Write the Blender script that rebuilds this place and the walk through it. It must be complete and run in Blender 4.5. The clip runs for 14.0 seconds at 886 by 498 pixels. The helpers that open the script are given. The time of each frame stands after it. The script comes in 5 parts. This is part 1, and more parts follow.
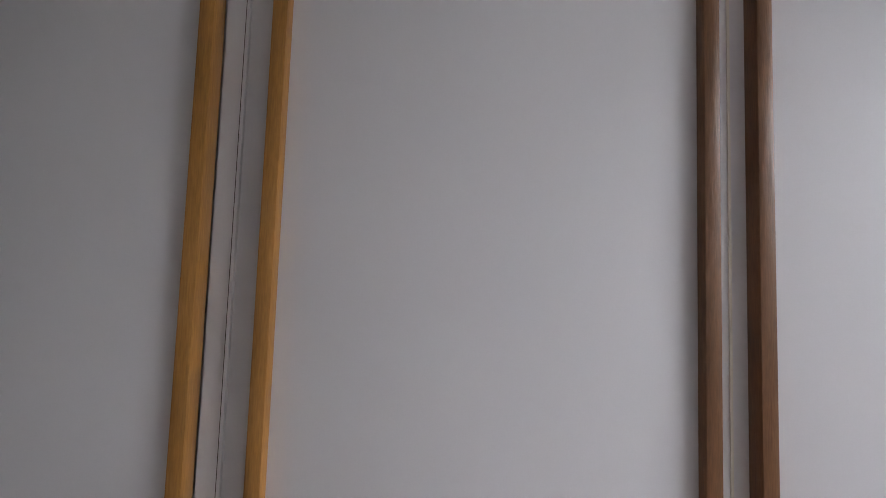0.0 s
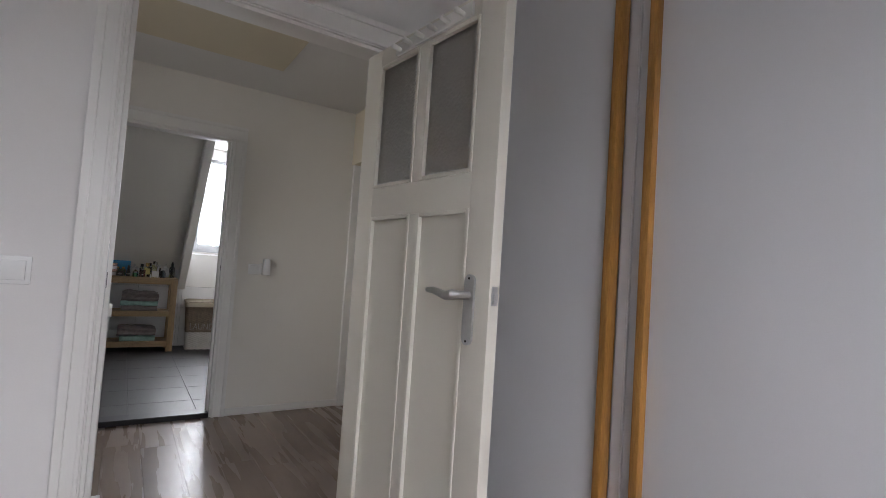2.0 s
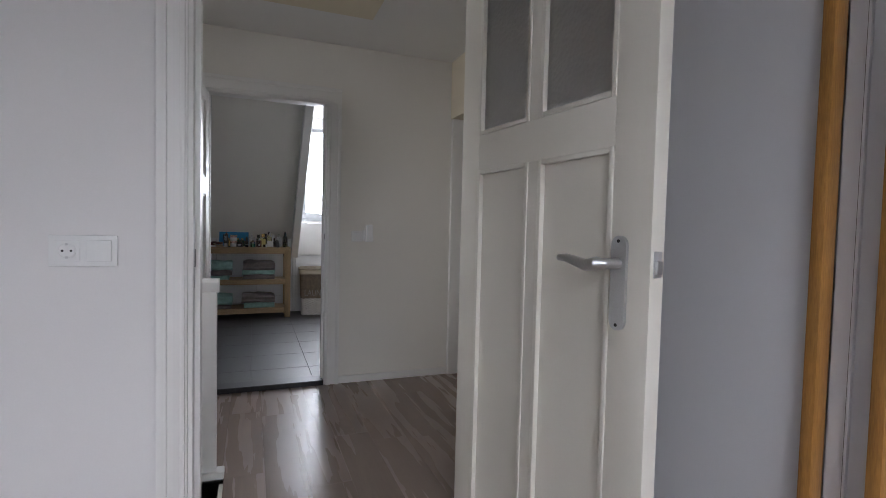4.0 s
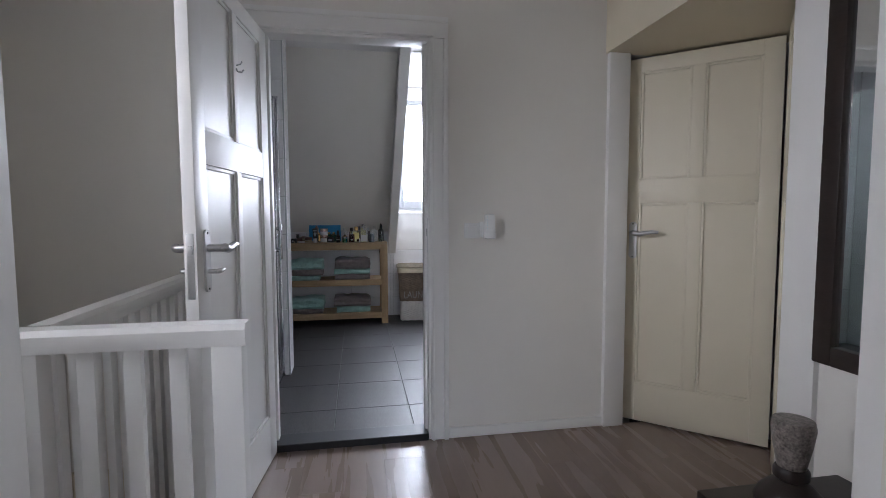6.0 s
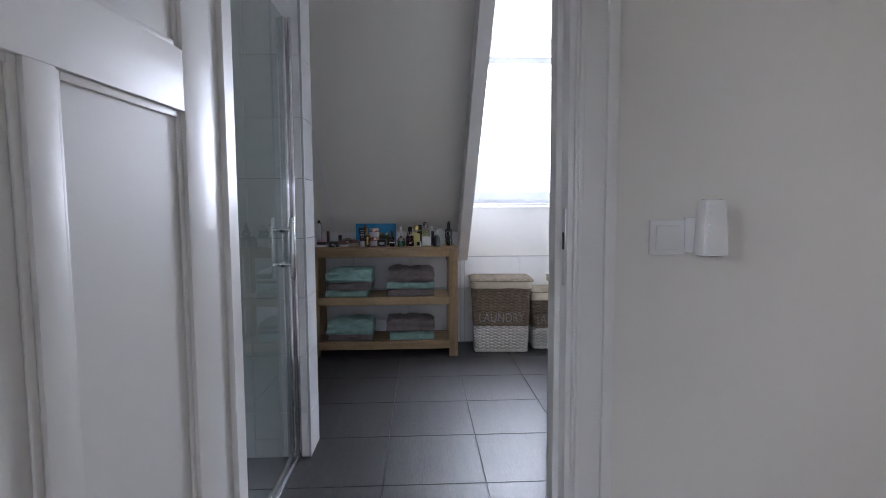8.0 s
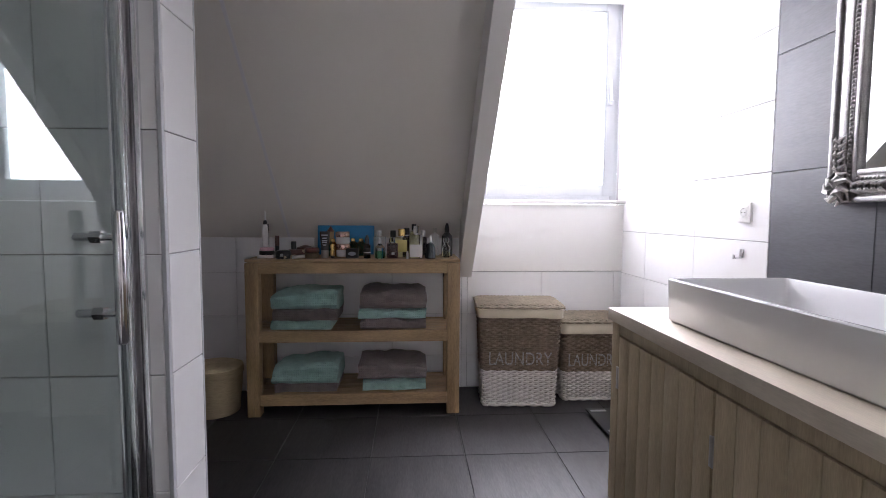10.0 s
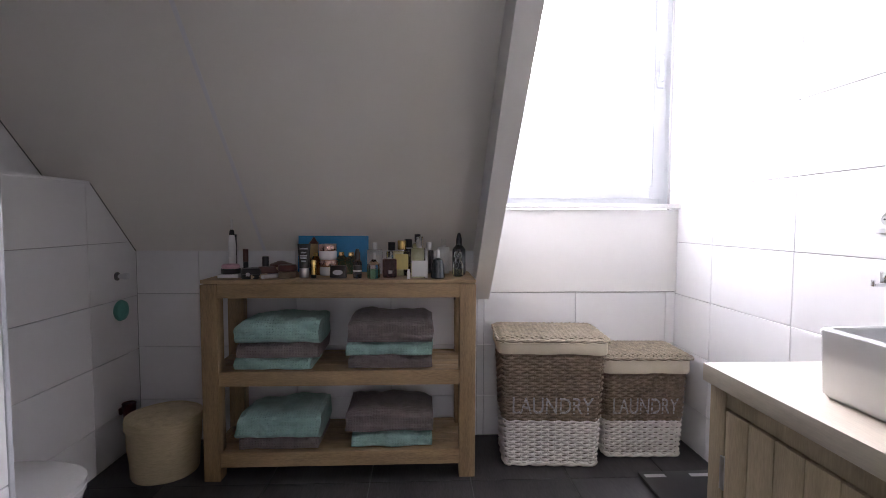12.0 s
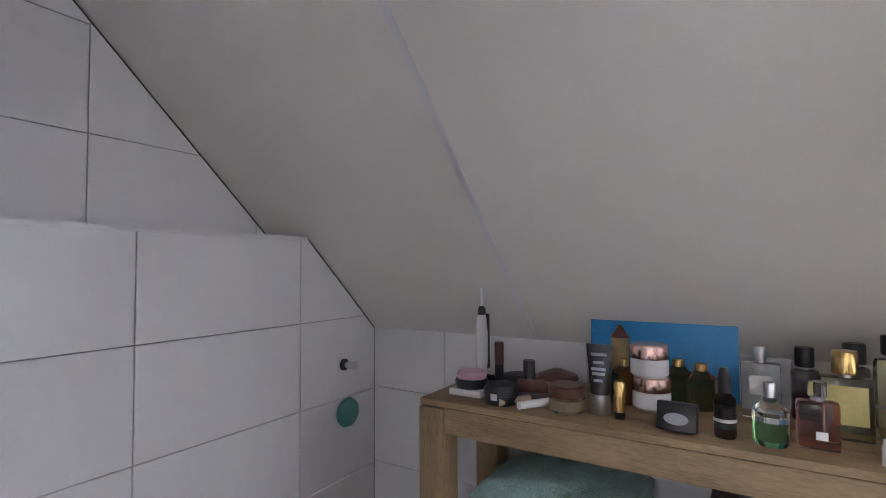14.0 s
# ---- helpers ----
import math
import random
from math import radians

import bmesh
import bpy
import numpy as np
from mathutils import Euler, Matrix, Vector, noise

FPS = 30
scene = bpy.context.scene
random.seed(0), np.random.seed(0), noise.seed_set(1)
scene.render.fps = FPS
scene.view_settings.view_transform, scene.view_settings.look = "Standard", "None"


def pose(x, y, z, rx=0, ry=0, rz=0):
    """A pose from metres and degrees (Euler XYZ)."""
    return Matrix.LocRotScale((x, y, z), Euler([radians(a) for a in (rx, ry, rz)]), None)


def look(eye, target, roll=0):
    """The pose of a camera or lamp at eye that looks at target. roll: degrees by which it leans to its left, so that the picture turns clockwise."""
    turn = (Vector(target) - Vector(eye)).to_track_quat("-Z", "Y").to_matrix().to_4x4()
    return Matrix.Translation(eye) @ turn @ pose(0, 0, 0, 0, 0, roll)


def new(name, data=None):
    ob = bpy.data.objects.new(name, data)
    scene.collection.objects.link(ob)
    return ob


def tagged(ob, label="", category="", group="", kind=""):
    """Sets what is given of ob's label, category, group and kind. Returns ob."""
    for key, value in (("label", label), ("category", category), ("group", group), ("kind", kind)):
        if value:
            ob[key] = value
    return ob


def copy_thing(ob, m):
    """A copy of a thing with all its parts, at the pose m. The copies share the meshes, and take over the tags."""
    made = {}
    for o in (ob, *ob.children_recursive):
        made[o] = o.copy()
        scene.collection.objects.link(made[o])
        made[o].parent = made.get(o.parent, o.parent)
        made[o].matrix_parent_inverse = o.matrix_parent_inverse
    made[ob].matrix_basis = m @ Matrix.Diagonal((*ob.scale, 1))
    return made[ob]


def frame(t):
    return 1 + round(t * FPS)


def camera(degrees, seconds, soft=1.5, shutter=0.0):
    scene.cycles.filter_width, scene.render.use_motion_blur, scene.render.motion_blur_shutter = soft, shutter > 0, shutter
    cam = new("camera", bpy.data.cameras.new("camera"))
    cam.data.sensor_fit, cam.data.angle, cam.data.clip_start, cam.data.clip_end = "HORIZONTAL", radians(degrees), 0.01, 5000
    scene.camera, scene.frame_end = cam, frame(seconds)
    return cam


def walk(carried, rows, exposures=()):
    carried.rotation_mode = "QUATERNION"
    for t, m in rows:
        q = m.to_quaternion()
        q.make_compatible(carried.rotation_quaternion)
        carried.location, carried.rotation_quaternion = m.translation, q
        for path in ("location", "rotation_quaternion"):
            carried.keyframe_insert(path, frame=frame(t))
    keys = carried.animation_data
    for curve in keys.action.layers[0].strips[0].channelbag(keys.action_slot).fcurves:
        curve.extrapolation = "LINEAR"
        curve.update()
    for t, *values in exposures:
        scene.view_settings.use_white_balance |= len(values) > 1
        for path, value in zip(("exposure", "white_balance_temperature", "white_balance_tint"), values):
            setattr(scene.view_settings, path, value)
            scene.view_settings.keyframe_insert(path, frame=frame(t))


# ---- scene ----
cam = camera(84.0, 14.0, soft=.9)
PATH = [
    (0, (-0.170, -3.421, 1.176), (1.825, -3.398, 1.324), 1.9),
    (0.5, (-0.210, -3.633, 1.178), (1.665, -2.951, 1.310), 3.3),
    (0.8, (-0.273, -3.728, 1.167), (1.512, -2.836, 1.298), 2.7),
    (1, (-0.363, -3.742, 1.179), (1.361, -2.735, 1.303), 3.0),
    (1.5, (-0.519, -3.885, 1.177), (0.874, -2.456, 1.305), 3.6),
    (2, (-0.617, -4.012, 1.176), (0.465, -2.333, 1.275), 3.8),
    (2.5, (-0.61, -4.062, 1.166), (0.298, -2.281, 1.223), 3.3),
    (2.7, (-0.603, -4.063, 1.159), (0.269, -2.263, 1.198), 3.1),
    (4.8, (-0.416, -3.299, 1.198), (0.143, -1.383, 1.077), 0.4),
    (5, (-0.397, -3.197, 1.185), (0.096, -1.262, 1.071), 0.3),
    (5.5, (-0.392, -2.87, 1.205), (0.018, -0.917, 1.076), 0.1),
    (6, (-0.361, -2.529, 1.203), (-0.019, -0.564, 1.059), -0.2),
    (6.5, (-0.347, -2.189, 1.196), (-0.117, -0.207, 1.056), -0.3),
    (7, (-0.35, -1.831, 1.195), (-0.205, 0.158, 1.051), -0.3),
    (7.5, (-0.335, -1.478, 1.179), (-0.226, 0.514, 1.037), -0.3),
    (8, (-0.334, -1.115, 1.174), (-0.245, 0.877, 1.023), -0.3),
    (8.2, (-0.335, -0.979, 1.175), (-0.246, 1.013, 1.022), -0.2),
    (10.3, (-0.313, 0.092, 1.145), (-0.179, 2.083, 1.008), 0.3),
    (10.5, (-0.297, 0.105, 1.145), (-0.165, 2.096, 1.009), 0.3),
    (11, (-0.294, 0.124, 1.15), (-0.166, 2.116, 1.014), 0.3),
    (11.5, (-0.287, 0.331, 1.162), (-0.157, 2.322, 1.029), 0.5),
    (11.8, (-0.275, 0.485, 1.151), (-0.173, 2.479, 1.036), 0.4),
    (12, (-0.287, 0.632, 1.154), (-0.195, 2.626, 1.039), 0.2),
    (12.5, (-0.303, 0.976, 1.171), (-0.324, 2.974, 1.092), -0.1),
    (13.4, (-0.4, 1.469, 1.197), (-0.989, 3.38, 1.217), -0.8),
    (13.5, (-0.427, 1.51, 1.197), (-1.1, 3.393, 1.234), -0.7),
    (14, (-0.518, 1.728, 1.221), (-1.573, 3.426, 1.294), -0.3),
]
walk(cam, [(t, look(eye, target, roll)) for t, eye, target, roll in PATH],
     [(0, -.22, 6500, 16), (2.2, -.22, 6400, 16), (5, -.22, 6080, 16), (5.7, .08, 6020, 16), (6.3, .22, 5760, 18), (7.5, .34, 5720, 18), (8.2, .32, 5850, 18), (10.3, .46, 6350, 25), (12.5, .53, 6350, 25), (13.5, .82, 6200, 24), (14, 1.38, 6080, 22)])

# ---- world and lights ----
world = bpy.data.worlds.new("overcast_sky")
scene.world = world
world.use_nodes = True
wn = world.node_tree
sky = wn.nodes.new("ShaderNodeTexSky")
sky.sky_type = 'NISHITA'
sky.sun_disc = False
sky.sun_elevation = radians(40)
sky.sun_rotation = radians(200)
wn.nodes["Background"].inputs[1].default_value = 0.12
wn.links.new(sky.outputs[0], wn.nodes["Background"].inputs[0])


def area(name, m, w, h, watts, colour):
    d = bpy.data.lights.new(name, 'AREA')
    d.shape, d.size, d.size_y, d.energy, d.color = 'RECTANGLE', w, h, watts, colour
    ob = new(name, d)
    ob.matrix_world = m
    return ob


sun = bpy.data.lights.new("sun", 'SUN')
sun.energy, sun.angle, sun.color = 0.6, radians(15), (1, .97, .92)
new("sun", sun).matrix_world = look((0, 0, 20), (6, 14, 0))
area("bathroom_window_sky", look((.74, 3.58, 1.86), (-.7, .7, 1.5)), .74, 1.1, 58, (.93, .96, 1))
area("bathroom_high_sky", look((.95, 4.05, 2.75), (-.1, 1.5, .9)), 1.5, 1.4, 42, (.93, .96, 1))
area("bedroom_window_sky", look((-.55, -5.45, 1.6), (-.55, 0, 1.1)), 2.2, 1.3, 3, (.93, .96, 1))
area("bedroom_high_sky", look((-.55, -6.2, 2.75), (-.5, -3.2, .8)), 3.0, 1.1, 165, (.93, .96, 1))
area("stair_high_sky", look((-2.95, -2.0, 2.05), (.6, -.3, .6)), .9, .55, 52, (1, .985, .96))
area("stair_window_sky", look((-2.14, -1.65, 1.8), (0, -1.0, .8)), .66, .72, 6, (1, .985, .96))


# sky beyond the windows
def backdrop(name, m, w, h, strength):
    d = bpy.data.meshes.new(name)
    d.from_pydata([(-w / 2, 0, 0), (w / 2, 0, 0), (w / 2, 0, h), (-w / 2, 0, h)], [], [(0, 1, 2, 3)])
    mt = bpy.data.materials.new("overcast_sky_backdrop")
    mt.use_nodes = True
    b = mt.node_tree.nodes["Principled BSDF"]
    b.inputs["Base Color"].default_value = (.8, .8, .8, 1)
    b.inputs["Emission Color"].default_value = (.94, .97, 1, 1)
    b.inputs["Emission Strength"].default_value = strength
    d.materials.append(mt)
    ob = new(name, d)
    ob.matrix_world = m
    return tagged(ob, "plain white overcast sky outside the windows", "sky", "", "structure")


backdrop("backdrop", pose(0, 60, 0), 120, 60, 3.0)


# ---- materials ----
def surface(name, base, rough=.5, metal=0.0, var=.06, scale=2.5, fine=90, bump=.05, stretch=(1, 1, 1), spread=0.0, tint=None,
            coat=0.0, rvar=.08):
    m = bpy.data.materials.new(name)
    m.use_nodes = True
    t = m.node_tree
    b = t.nodes["Principled BSDF"]
    co = t.nodes.new("ShaderNodeTexCoord")
    mp = t.nodes.new("ShaderNodeMapping")
    mp.inputs["Scale"].default_value = stretch
    t.links.new(co.outputs["Object"], mp.inputs[0])
    inf = t.nodes.new("ShaderNodeObjectInfo")
    n1, n2 = t.nodes.new("ShaderNodeTexNoise"), t.nodes.new("ShaderNodeTexNoise")
    for n, s, d in ((n1, scale, 4), (n2, fine, 3)):
        n.noise_dimensions = '4D'
        n.inputs["Scale"].default_value = s
        n.inputs["Detail"].default_value = d
        t.links.new(mp.outputs[0], n.inputs["Vector"])
        w = t.nodes.new("ShaderNodeMath")
        w.operation = 'MULTIPLY'
        w.inputs[1].default_value = 37 if spread else 0
        t.links.new(inf.outputs["Random"], w.inputs[0])
        t.links.new(w.outputs[0], n.inputs["W"])
    dark = tint or tuple(c * (1 - 3.2 * var) for c in base)
    lite = tuple(min(1, c * (1 + 2 * var)) for c in base)
    r1 = t.nodes.new("ShaderNodeValToRGB")
    r1.color_ramp.elements[0].position, r1.color_ramp.elements[1].position = .3, .7
    r1.color_ramp.elements[0].color, r1.color_ramp.elements[1].color = (*dark, 1), (*lite, 1)
    mix = t.nodes.new("ShaderNodeMath")
    mix.operation = 'MULTIPLY_ADD'
    mix.inputs[1].default_value, mix.inputs[2].default_value = .5, 0
    t.links.new(n1.outputs[0], mix.inputs[0])
    add = t.nodes.new("ShaderNodeMath")
    add.operation = 'MULTIPLY_ADD'
    add.inputs[1].default_value = .5
    t.links.new(n2.outputs[0], add.inputs[0])
    t.links.new(mix.outputs[0], add.inputs[2])
    t.links.new(add.outputs[0], r1.inputs[0])
    out = r1.outputs[0]
    if spread:
        hsv = t.nodes.new("ShaderNodeHueSaturation")
        mr = t.nodes.new("ShaderNodeMapRange")
        mr.inputs["To Min"].default_value, mr.inputs["To Max"].default_value = 1 - spread, 1 + spread
        t.links.new(inf.outputs["Random"], mr.inputs[0])
        t.links.new(mr.outputs[0], hsv.inputs["Value"])
        t.links.new(out, hsv.inputs["Color"])
        out = hsv.outputs[0]
    t.links.new(out, b.inputs["Base Color"])
    b.inputs["Metallic"].default_value = metal
    rr = t.nodes.new("ShaderNodeMapRange")
    rr.inputs["To Min"].default_value, rr.inputs["To Max"].default_value = max(.02, rough - rvar), min(1, rough + rvar)
    t.links.new(n1.outputs[0], rr.inputs[0])
    t.links.new(rr.outputs[0], b.inputs["Roughness"])
    b.inputs["Coat Weight"].default_value = coat
    if bump:
        bp = t.nodes.new("ShaderNodeBump")
        bp.inputs["Strength"].default_value, bp.inputs["Distance"].default_value = bump, .004
        t.links.new(n2.outputs[0], bp.inputs["Height"])
        t.links.new(bp.outputs[0], b.inputs["Normal"])
    return m


def clear(name, colour, rough=0.0, ior=1.45, bump=0.0, bscale=60):
    m = bpy.data.materials.new(name)
    m.use_nodes = True
    t = m.node_tree
    b = t.nodes["Principled BSDF"]
    b.inputs["Base Color"].default_value = (*colour, 1)
    b.inputs["Transmission Weight"].default_value = 1
    b.inputs["Roughness"].default_value, b.inputs["IOR"].default_value = rough, ior
    if bump:
        co, n, bp = t.nodes.new("ShaderNodeTexCoord"), t.nodes.new("ShaderNodeTexVoronoi"), t.nodes.new("ShaderNodeBump")
        n.inputs["Scale"].default_value = bscale
        bp.inputs["Strength"].default_value, bp.inputs["Distance"].default_value = bump, .01
        t.links.new(co.outputs["Object"], n.inputs["Vector"])
        t.links.new(n.outputs[0], bp.inputs["Height"])
        t.links.new(bp.outputs[0], b.inputs["Normal"])
    return m


PLASTER = surface("white_plaster", (.76, .745, .735), .85, rvar=.03, var=.008, scale=1.2, fine=220, bump=.05)
LANDING = surface("landing_plaster", (.76, .735, .685), .85, rvar=.03, var=.008, scale=1.2, fine=220, bump=.05)
CREAM = surface("cream_plaster", (.70, .63, .49), .85, var=.012, scale=1.2, fine=220, bump=.05)
SLOPE = surface("painted_slope_board", (.80, .772, .715), .75, var=.012, scale=1.5, fine=300, bump=.04)
PAINT = surface("white_gloss_paint", (.77, .76, .735), .37, var=.005, scale=3, fine=160, bump=.03, rvar=.02)
OLDPAINT = surface("cream_gloss_paint", (.73, .70, .62), .33, var=.006, scale=3, fine=140, bump=.04, rvar=.02)
CEIL = surface("ceiling_paint", (.78, .77, .75), .9, var=.01, scale=2, fine=200, bump=.05)
WARDROBE = surface("white_wardrobe_panel", (.70, .70, .725), .5, var=.01, scale=1, fine=300, bump=.02)
OAKDARK = surface("dark_brown_oak", (.18, .082, .034), .42, var=.16, scale=5, fine=60, bump=.1, stretch=(7, 7, .6))
OAK = surface("oak_strip", (.40, .19, .045), .42, var=.12, scale=5, fine=50, bump=.08, stretch=(7, 7, .6))
LAMINATE = surface("grey_brown_laminate", (.235, .178, .146), .27, var=.035, scale=4, fine=26, bump=.015, stretch=(2.6, .2, 1), spread=.07)
TILE = surface("white_wall_tile", (.80, .80, .80), .22, var=.006, scale=2, fine=30, bump=.01, spread=.01)
GREYTILE = surface("anthracite_tile", (.070, .072, .082), .38, var=.1, scale=4, fine=40, bump=.04, stretch=(1, 5, 5), spread=.05)
FLOORTILE = surface("anthracite_floor_tile", (.046, .043, .044), .48, var=.22, scale=3, fine=30, bump=.06, stretch=(7, 1, 1), spread=.08)
GROUT = surface("grey_grout", (.30, .30, .29), .95, var=.08, fine=200, bump=.1)
DGROUT = surface("floor_grout", (.175, .172, .172), .95, var=.08, fine=200, bump=.1)
STONE = surface("black_stone_sill", (.012, .013, .015), .45, var=.1, fine=200, bump=.02)
RACKWOOD = surface("rack_oak", (.36, .245, .13), .6, var=.15, scale=5, fine=60, bump=.12, stretch=(.8, 6, 6), spread=.05)
RACKPOST = surface("rack_oak_upright", (.34, .23, .12), .6, var=.15, scale=5, fine=60, bump=.12, stretch=(6, 6, .8), spread=.05)
VANITY = surface("limed_wood", (.45, .36, .235), .6, var=.09, scale=5, fine=60, bump=.12, stretch=(6, 6, .7), spread=.06)
VANTOP = surface("limed_wood_top", (.61, .54, .43), .5, var=.05, scale=5, fine=60, bump=.08, stretch=(6, .7, 6))
CERAMIC = surface("white_ceramic", (.77, .77, .775), .12, var=.004, bump=0, coat=.4)
PLASTIC = surface("white_plastic", (.8, .8, .79), .2, var=.01, bump=.01)
UPVC = surface("window_frame_white", (.50, .52, .54), .35, var=.01, bump=.01)
CHROME = surface("chrome", (.75, .76, .78), .13, metal=1, var=.01, bump=0, rvar=.03)
SATIN = surface("satin_metal", (.60, .60, .60), .32, metal=1, var=.03, fine=300, bump=.02)
SILVER = surface("silver_gilt", (.40, .39, .385), .38, metal=1, var=.1, scale=40, fine=200, bump=.1)
DARKWOOD = surface("dark_stained_wood", (.022, .013, .010), .4, var=.15, scale=6, fine=60, bump=.08, stretch=(1, 1, 6))
BLACK = surface("black_plastic", (.012, .012, .013), .35, var=.05, bump=.02)
DARKMETAL = surface("dark_metal_slot", (.05, .05, .05), .5, metal=.8, var=.05, bump=.02)
GLASS = clear("clear_glass", (.93, .97, .96))
SHOWERGLASS = clear("green_tinted_glass", (.84, .94, .92))
DOORCREAM = surface("yellowed_cream_paint", (.74, .68, .54), .4, var=.008, scale=3, fine=140, bump=.04, rvar=.02)
FROST = clear("textured_glass", (.66, .65, .62), .33, bump=.24, bscale=85)
MIRROR = surface("mirror_silver", (.86, .87, .87), .02, metal=1, var=0, bump=0, rvar=.005)


# ---- mesh helpers ----
def box(bm, x0, y0, z0, x1, y1, z1, bevel=0.0, m=None):
    g = bmesh.ops.create_cube(bm, size=1.0)
    vs = g["verts"]
    for v in vs:
        v.co = Vector(((x0 + x1) / 2 + v.co.x * (x1 - x0), (y0 + y1) / 2 + v.co.y * (y1 - y0), (z0 + z1) / 2 + v.co.z * (z1 - z0)))
        if m:
            v.co = m @ v.co
    if bevel:
        es = list({e for v in vs for e in v.link_edges})
        bmesh.ops.bevel(bm, geom=es, offset=bevel, segments=2, profile=.6, affect='EDGES')
    return bm


def boxes(*rows, bevel=0.0):
    bm = bmesh.new()
    for r in rows:
        box(bm, *r, bevel=bevel)
    return bm


def lathe(profile, seg=24, cx=0, cy=0, bm=None, caps=True):
    bm = bm or bmesh.new()
    rings = []
    for r, z in profile:
        rings.append([bm.verts.new((cx + max(r, .0002) * math.cos(2 * math.pi * i / seg), cy + max(r, .0002) * math.sin(2 * math.pi * i / seg), z)) for i in range(seg)])
    for a, b in zip(rings, rings[1:]):
        for i in range(seg):
            bm.faces.new((a[i], a[(i + 1) % seg], b[(i + 1) % seg], b[i]))
    if caps:
        bm.faces.new(rings[0][::-1])
        bm.faces.new(rings[-1])
    return bm


def sweep(pts, radii, seg=10, bm=None, flat=1.0):
    bm = bm or bmesh.new()
    pts = [Vector(p) for p in pts]
    if isinstance(radii, (int, float)):
        radii = [radii] * len(pts)
    rings = []
    up = Vector((0, 0, 1))
    for i, p in enumerate(pts):
        d = (pts[min(i + 1, len(pts) - 1)] - pts[max(i - 1, 0)]).normalized()
        u = up if abs(d.dot(up)) < .95 else Vector((1, 0, 0))
        a = d.cross(u).normalized()
        b = a.cross(d).normalized()
        rings.append([bm.verts.new(p + a * radii[i] * math.cos(2 * math.pi * k / seg) + b * radii[i] * flat * math.sin(2 * math.pi * k / seg)) for k in range(seg)])
    for a, b in zip(rings, rings[1:]):
        for k in range(seg):
            bm.faces.new((a[k], b[k], b[(k + 1) % seg], a[(k + 1) % seg]))
    bm.faces.new(rings[0])
    bm.faces.new(rings[-1][::-1])
    return bm


def prism(points, d0, d1, axis, bm=None):
    """A flat outline, given in the two other axes, thickened along one axis."""
    bm = bm or bmesh.new()

    def at(p, d):
        c = list(p)
        c.insert("xyz".index(axis), d)
        return c
    lo = [bm.verts.new(at(p, d0)) for p in points]
    hi = [bm.verts.new(at(p, d1)) for p in points]
    n = len(points)
    for i in range(n):
        bm.faces.new((lo[i], lo[(i + 1) % n], hi[(i + 1) % n], hi[i]))
    bm.faces.new(lo[::-1])
    bm.faces.new(hi)
    bmesh.ops.recalc_face_normals(bm, faces=bm.faces)
    return bm


def mesh_of(name, bm, material, smooth=False):
    me = bpy.data.meshes.new(name)
    bmesh.ops.recalc_face_normals(bm, faces=bm.faces)
    bm.to_mesh(me)
    bm.free()
    me.materials.append(material)
    if smooth:
        for p in me.polygons:
            p.use_smooth = True
        me.set_sharp_from_angle(angle=radians(38))
    return me


def part(name, bm, material, parent, label="", smooth=True):
    ob = new(name, mesh_of(name, bm, material, smooth) if isinstance(bm, bmesh.types.BMesh) else bm)
    ob.parent = parent
    return tagged(ob, label)


def thing(name, m, label, category, group=""):
    ob = new(name)
    ob.empty_display_size = .05
    ob.matrix_world = m
    return tagged(ob, label, category, group)


def single(name, bm, material, label, category, group="", m=None, smooth=True):
    ob = new(name, mesh_of(name, bm, material, smooth))
    if m:
        ob.matrix_world = m
    return tagged(ob, label, category, group)


def struct(name, bm, material, label, category="wall", smooth=False):
    return tagged(new(name, mesh_of(name, bm, material, smooth)), label, category, "", "structure")


# ---- rooms: heights and lines of the plan ----
FB = .025            # bathroom floor
CZ = 2.51            # ceilings
XR, XL, XU = 1.06, -1.71, -1.885   # bathroom right wall, low left wall, upper left wall
YB = 3.158           # back wall
LEDGE = 1.318
SLZ, SLK = 1.0, .955  # slope: height at the back wall, rise per metre


def slope_y(z):
    return YB - (z - SLZ) / SLK


struct("floor", boxes((-2.0, -2.11, -.25, -1.17, -2.06, -.02), (-.62, -2.11, -.25, 2.0, -1.25, -.012), (-1.17, -1.25, -.25, 2.0, 0.02, -.012),
                      (-2.0, -5.3, -.25, 2.0, -2.11, -.004)), LAMINATE, "grey-brown laminate floor of landing and bedroom", "floor")
struct("floor_bathroom", boxes((-1.95, .06, -.25, 1.2, 3.3, FB - .006)), DGROUT, "grouted bathroom floor under dark tiles", "floor")
# wall between landing and bathroom, with its doorway
struct("wall_bathroom", boxes((-2.0, 0, -.25, -.83, .1, CZ), (.04, 0, -.25, 1.02, .1, CZ), (-.83, 0, 2.11, .04, .1, CZ)), LANDING,
       "smooth white plastered wall with a doorway", "wall")
struct("wall_bedroom", boxes((-2.0, -2.16, -.02, -.70, -2.06, CZ), (.265, -2.16, -.02, 1.16, -2.06, CZ), (-.70, -2.16, 2.11, .265, -2.06, CZ)), PLASTER,
       "smooth white plastered wall with a doorway", "wall")
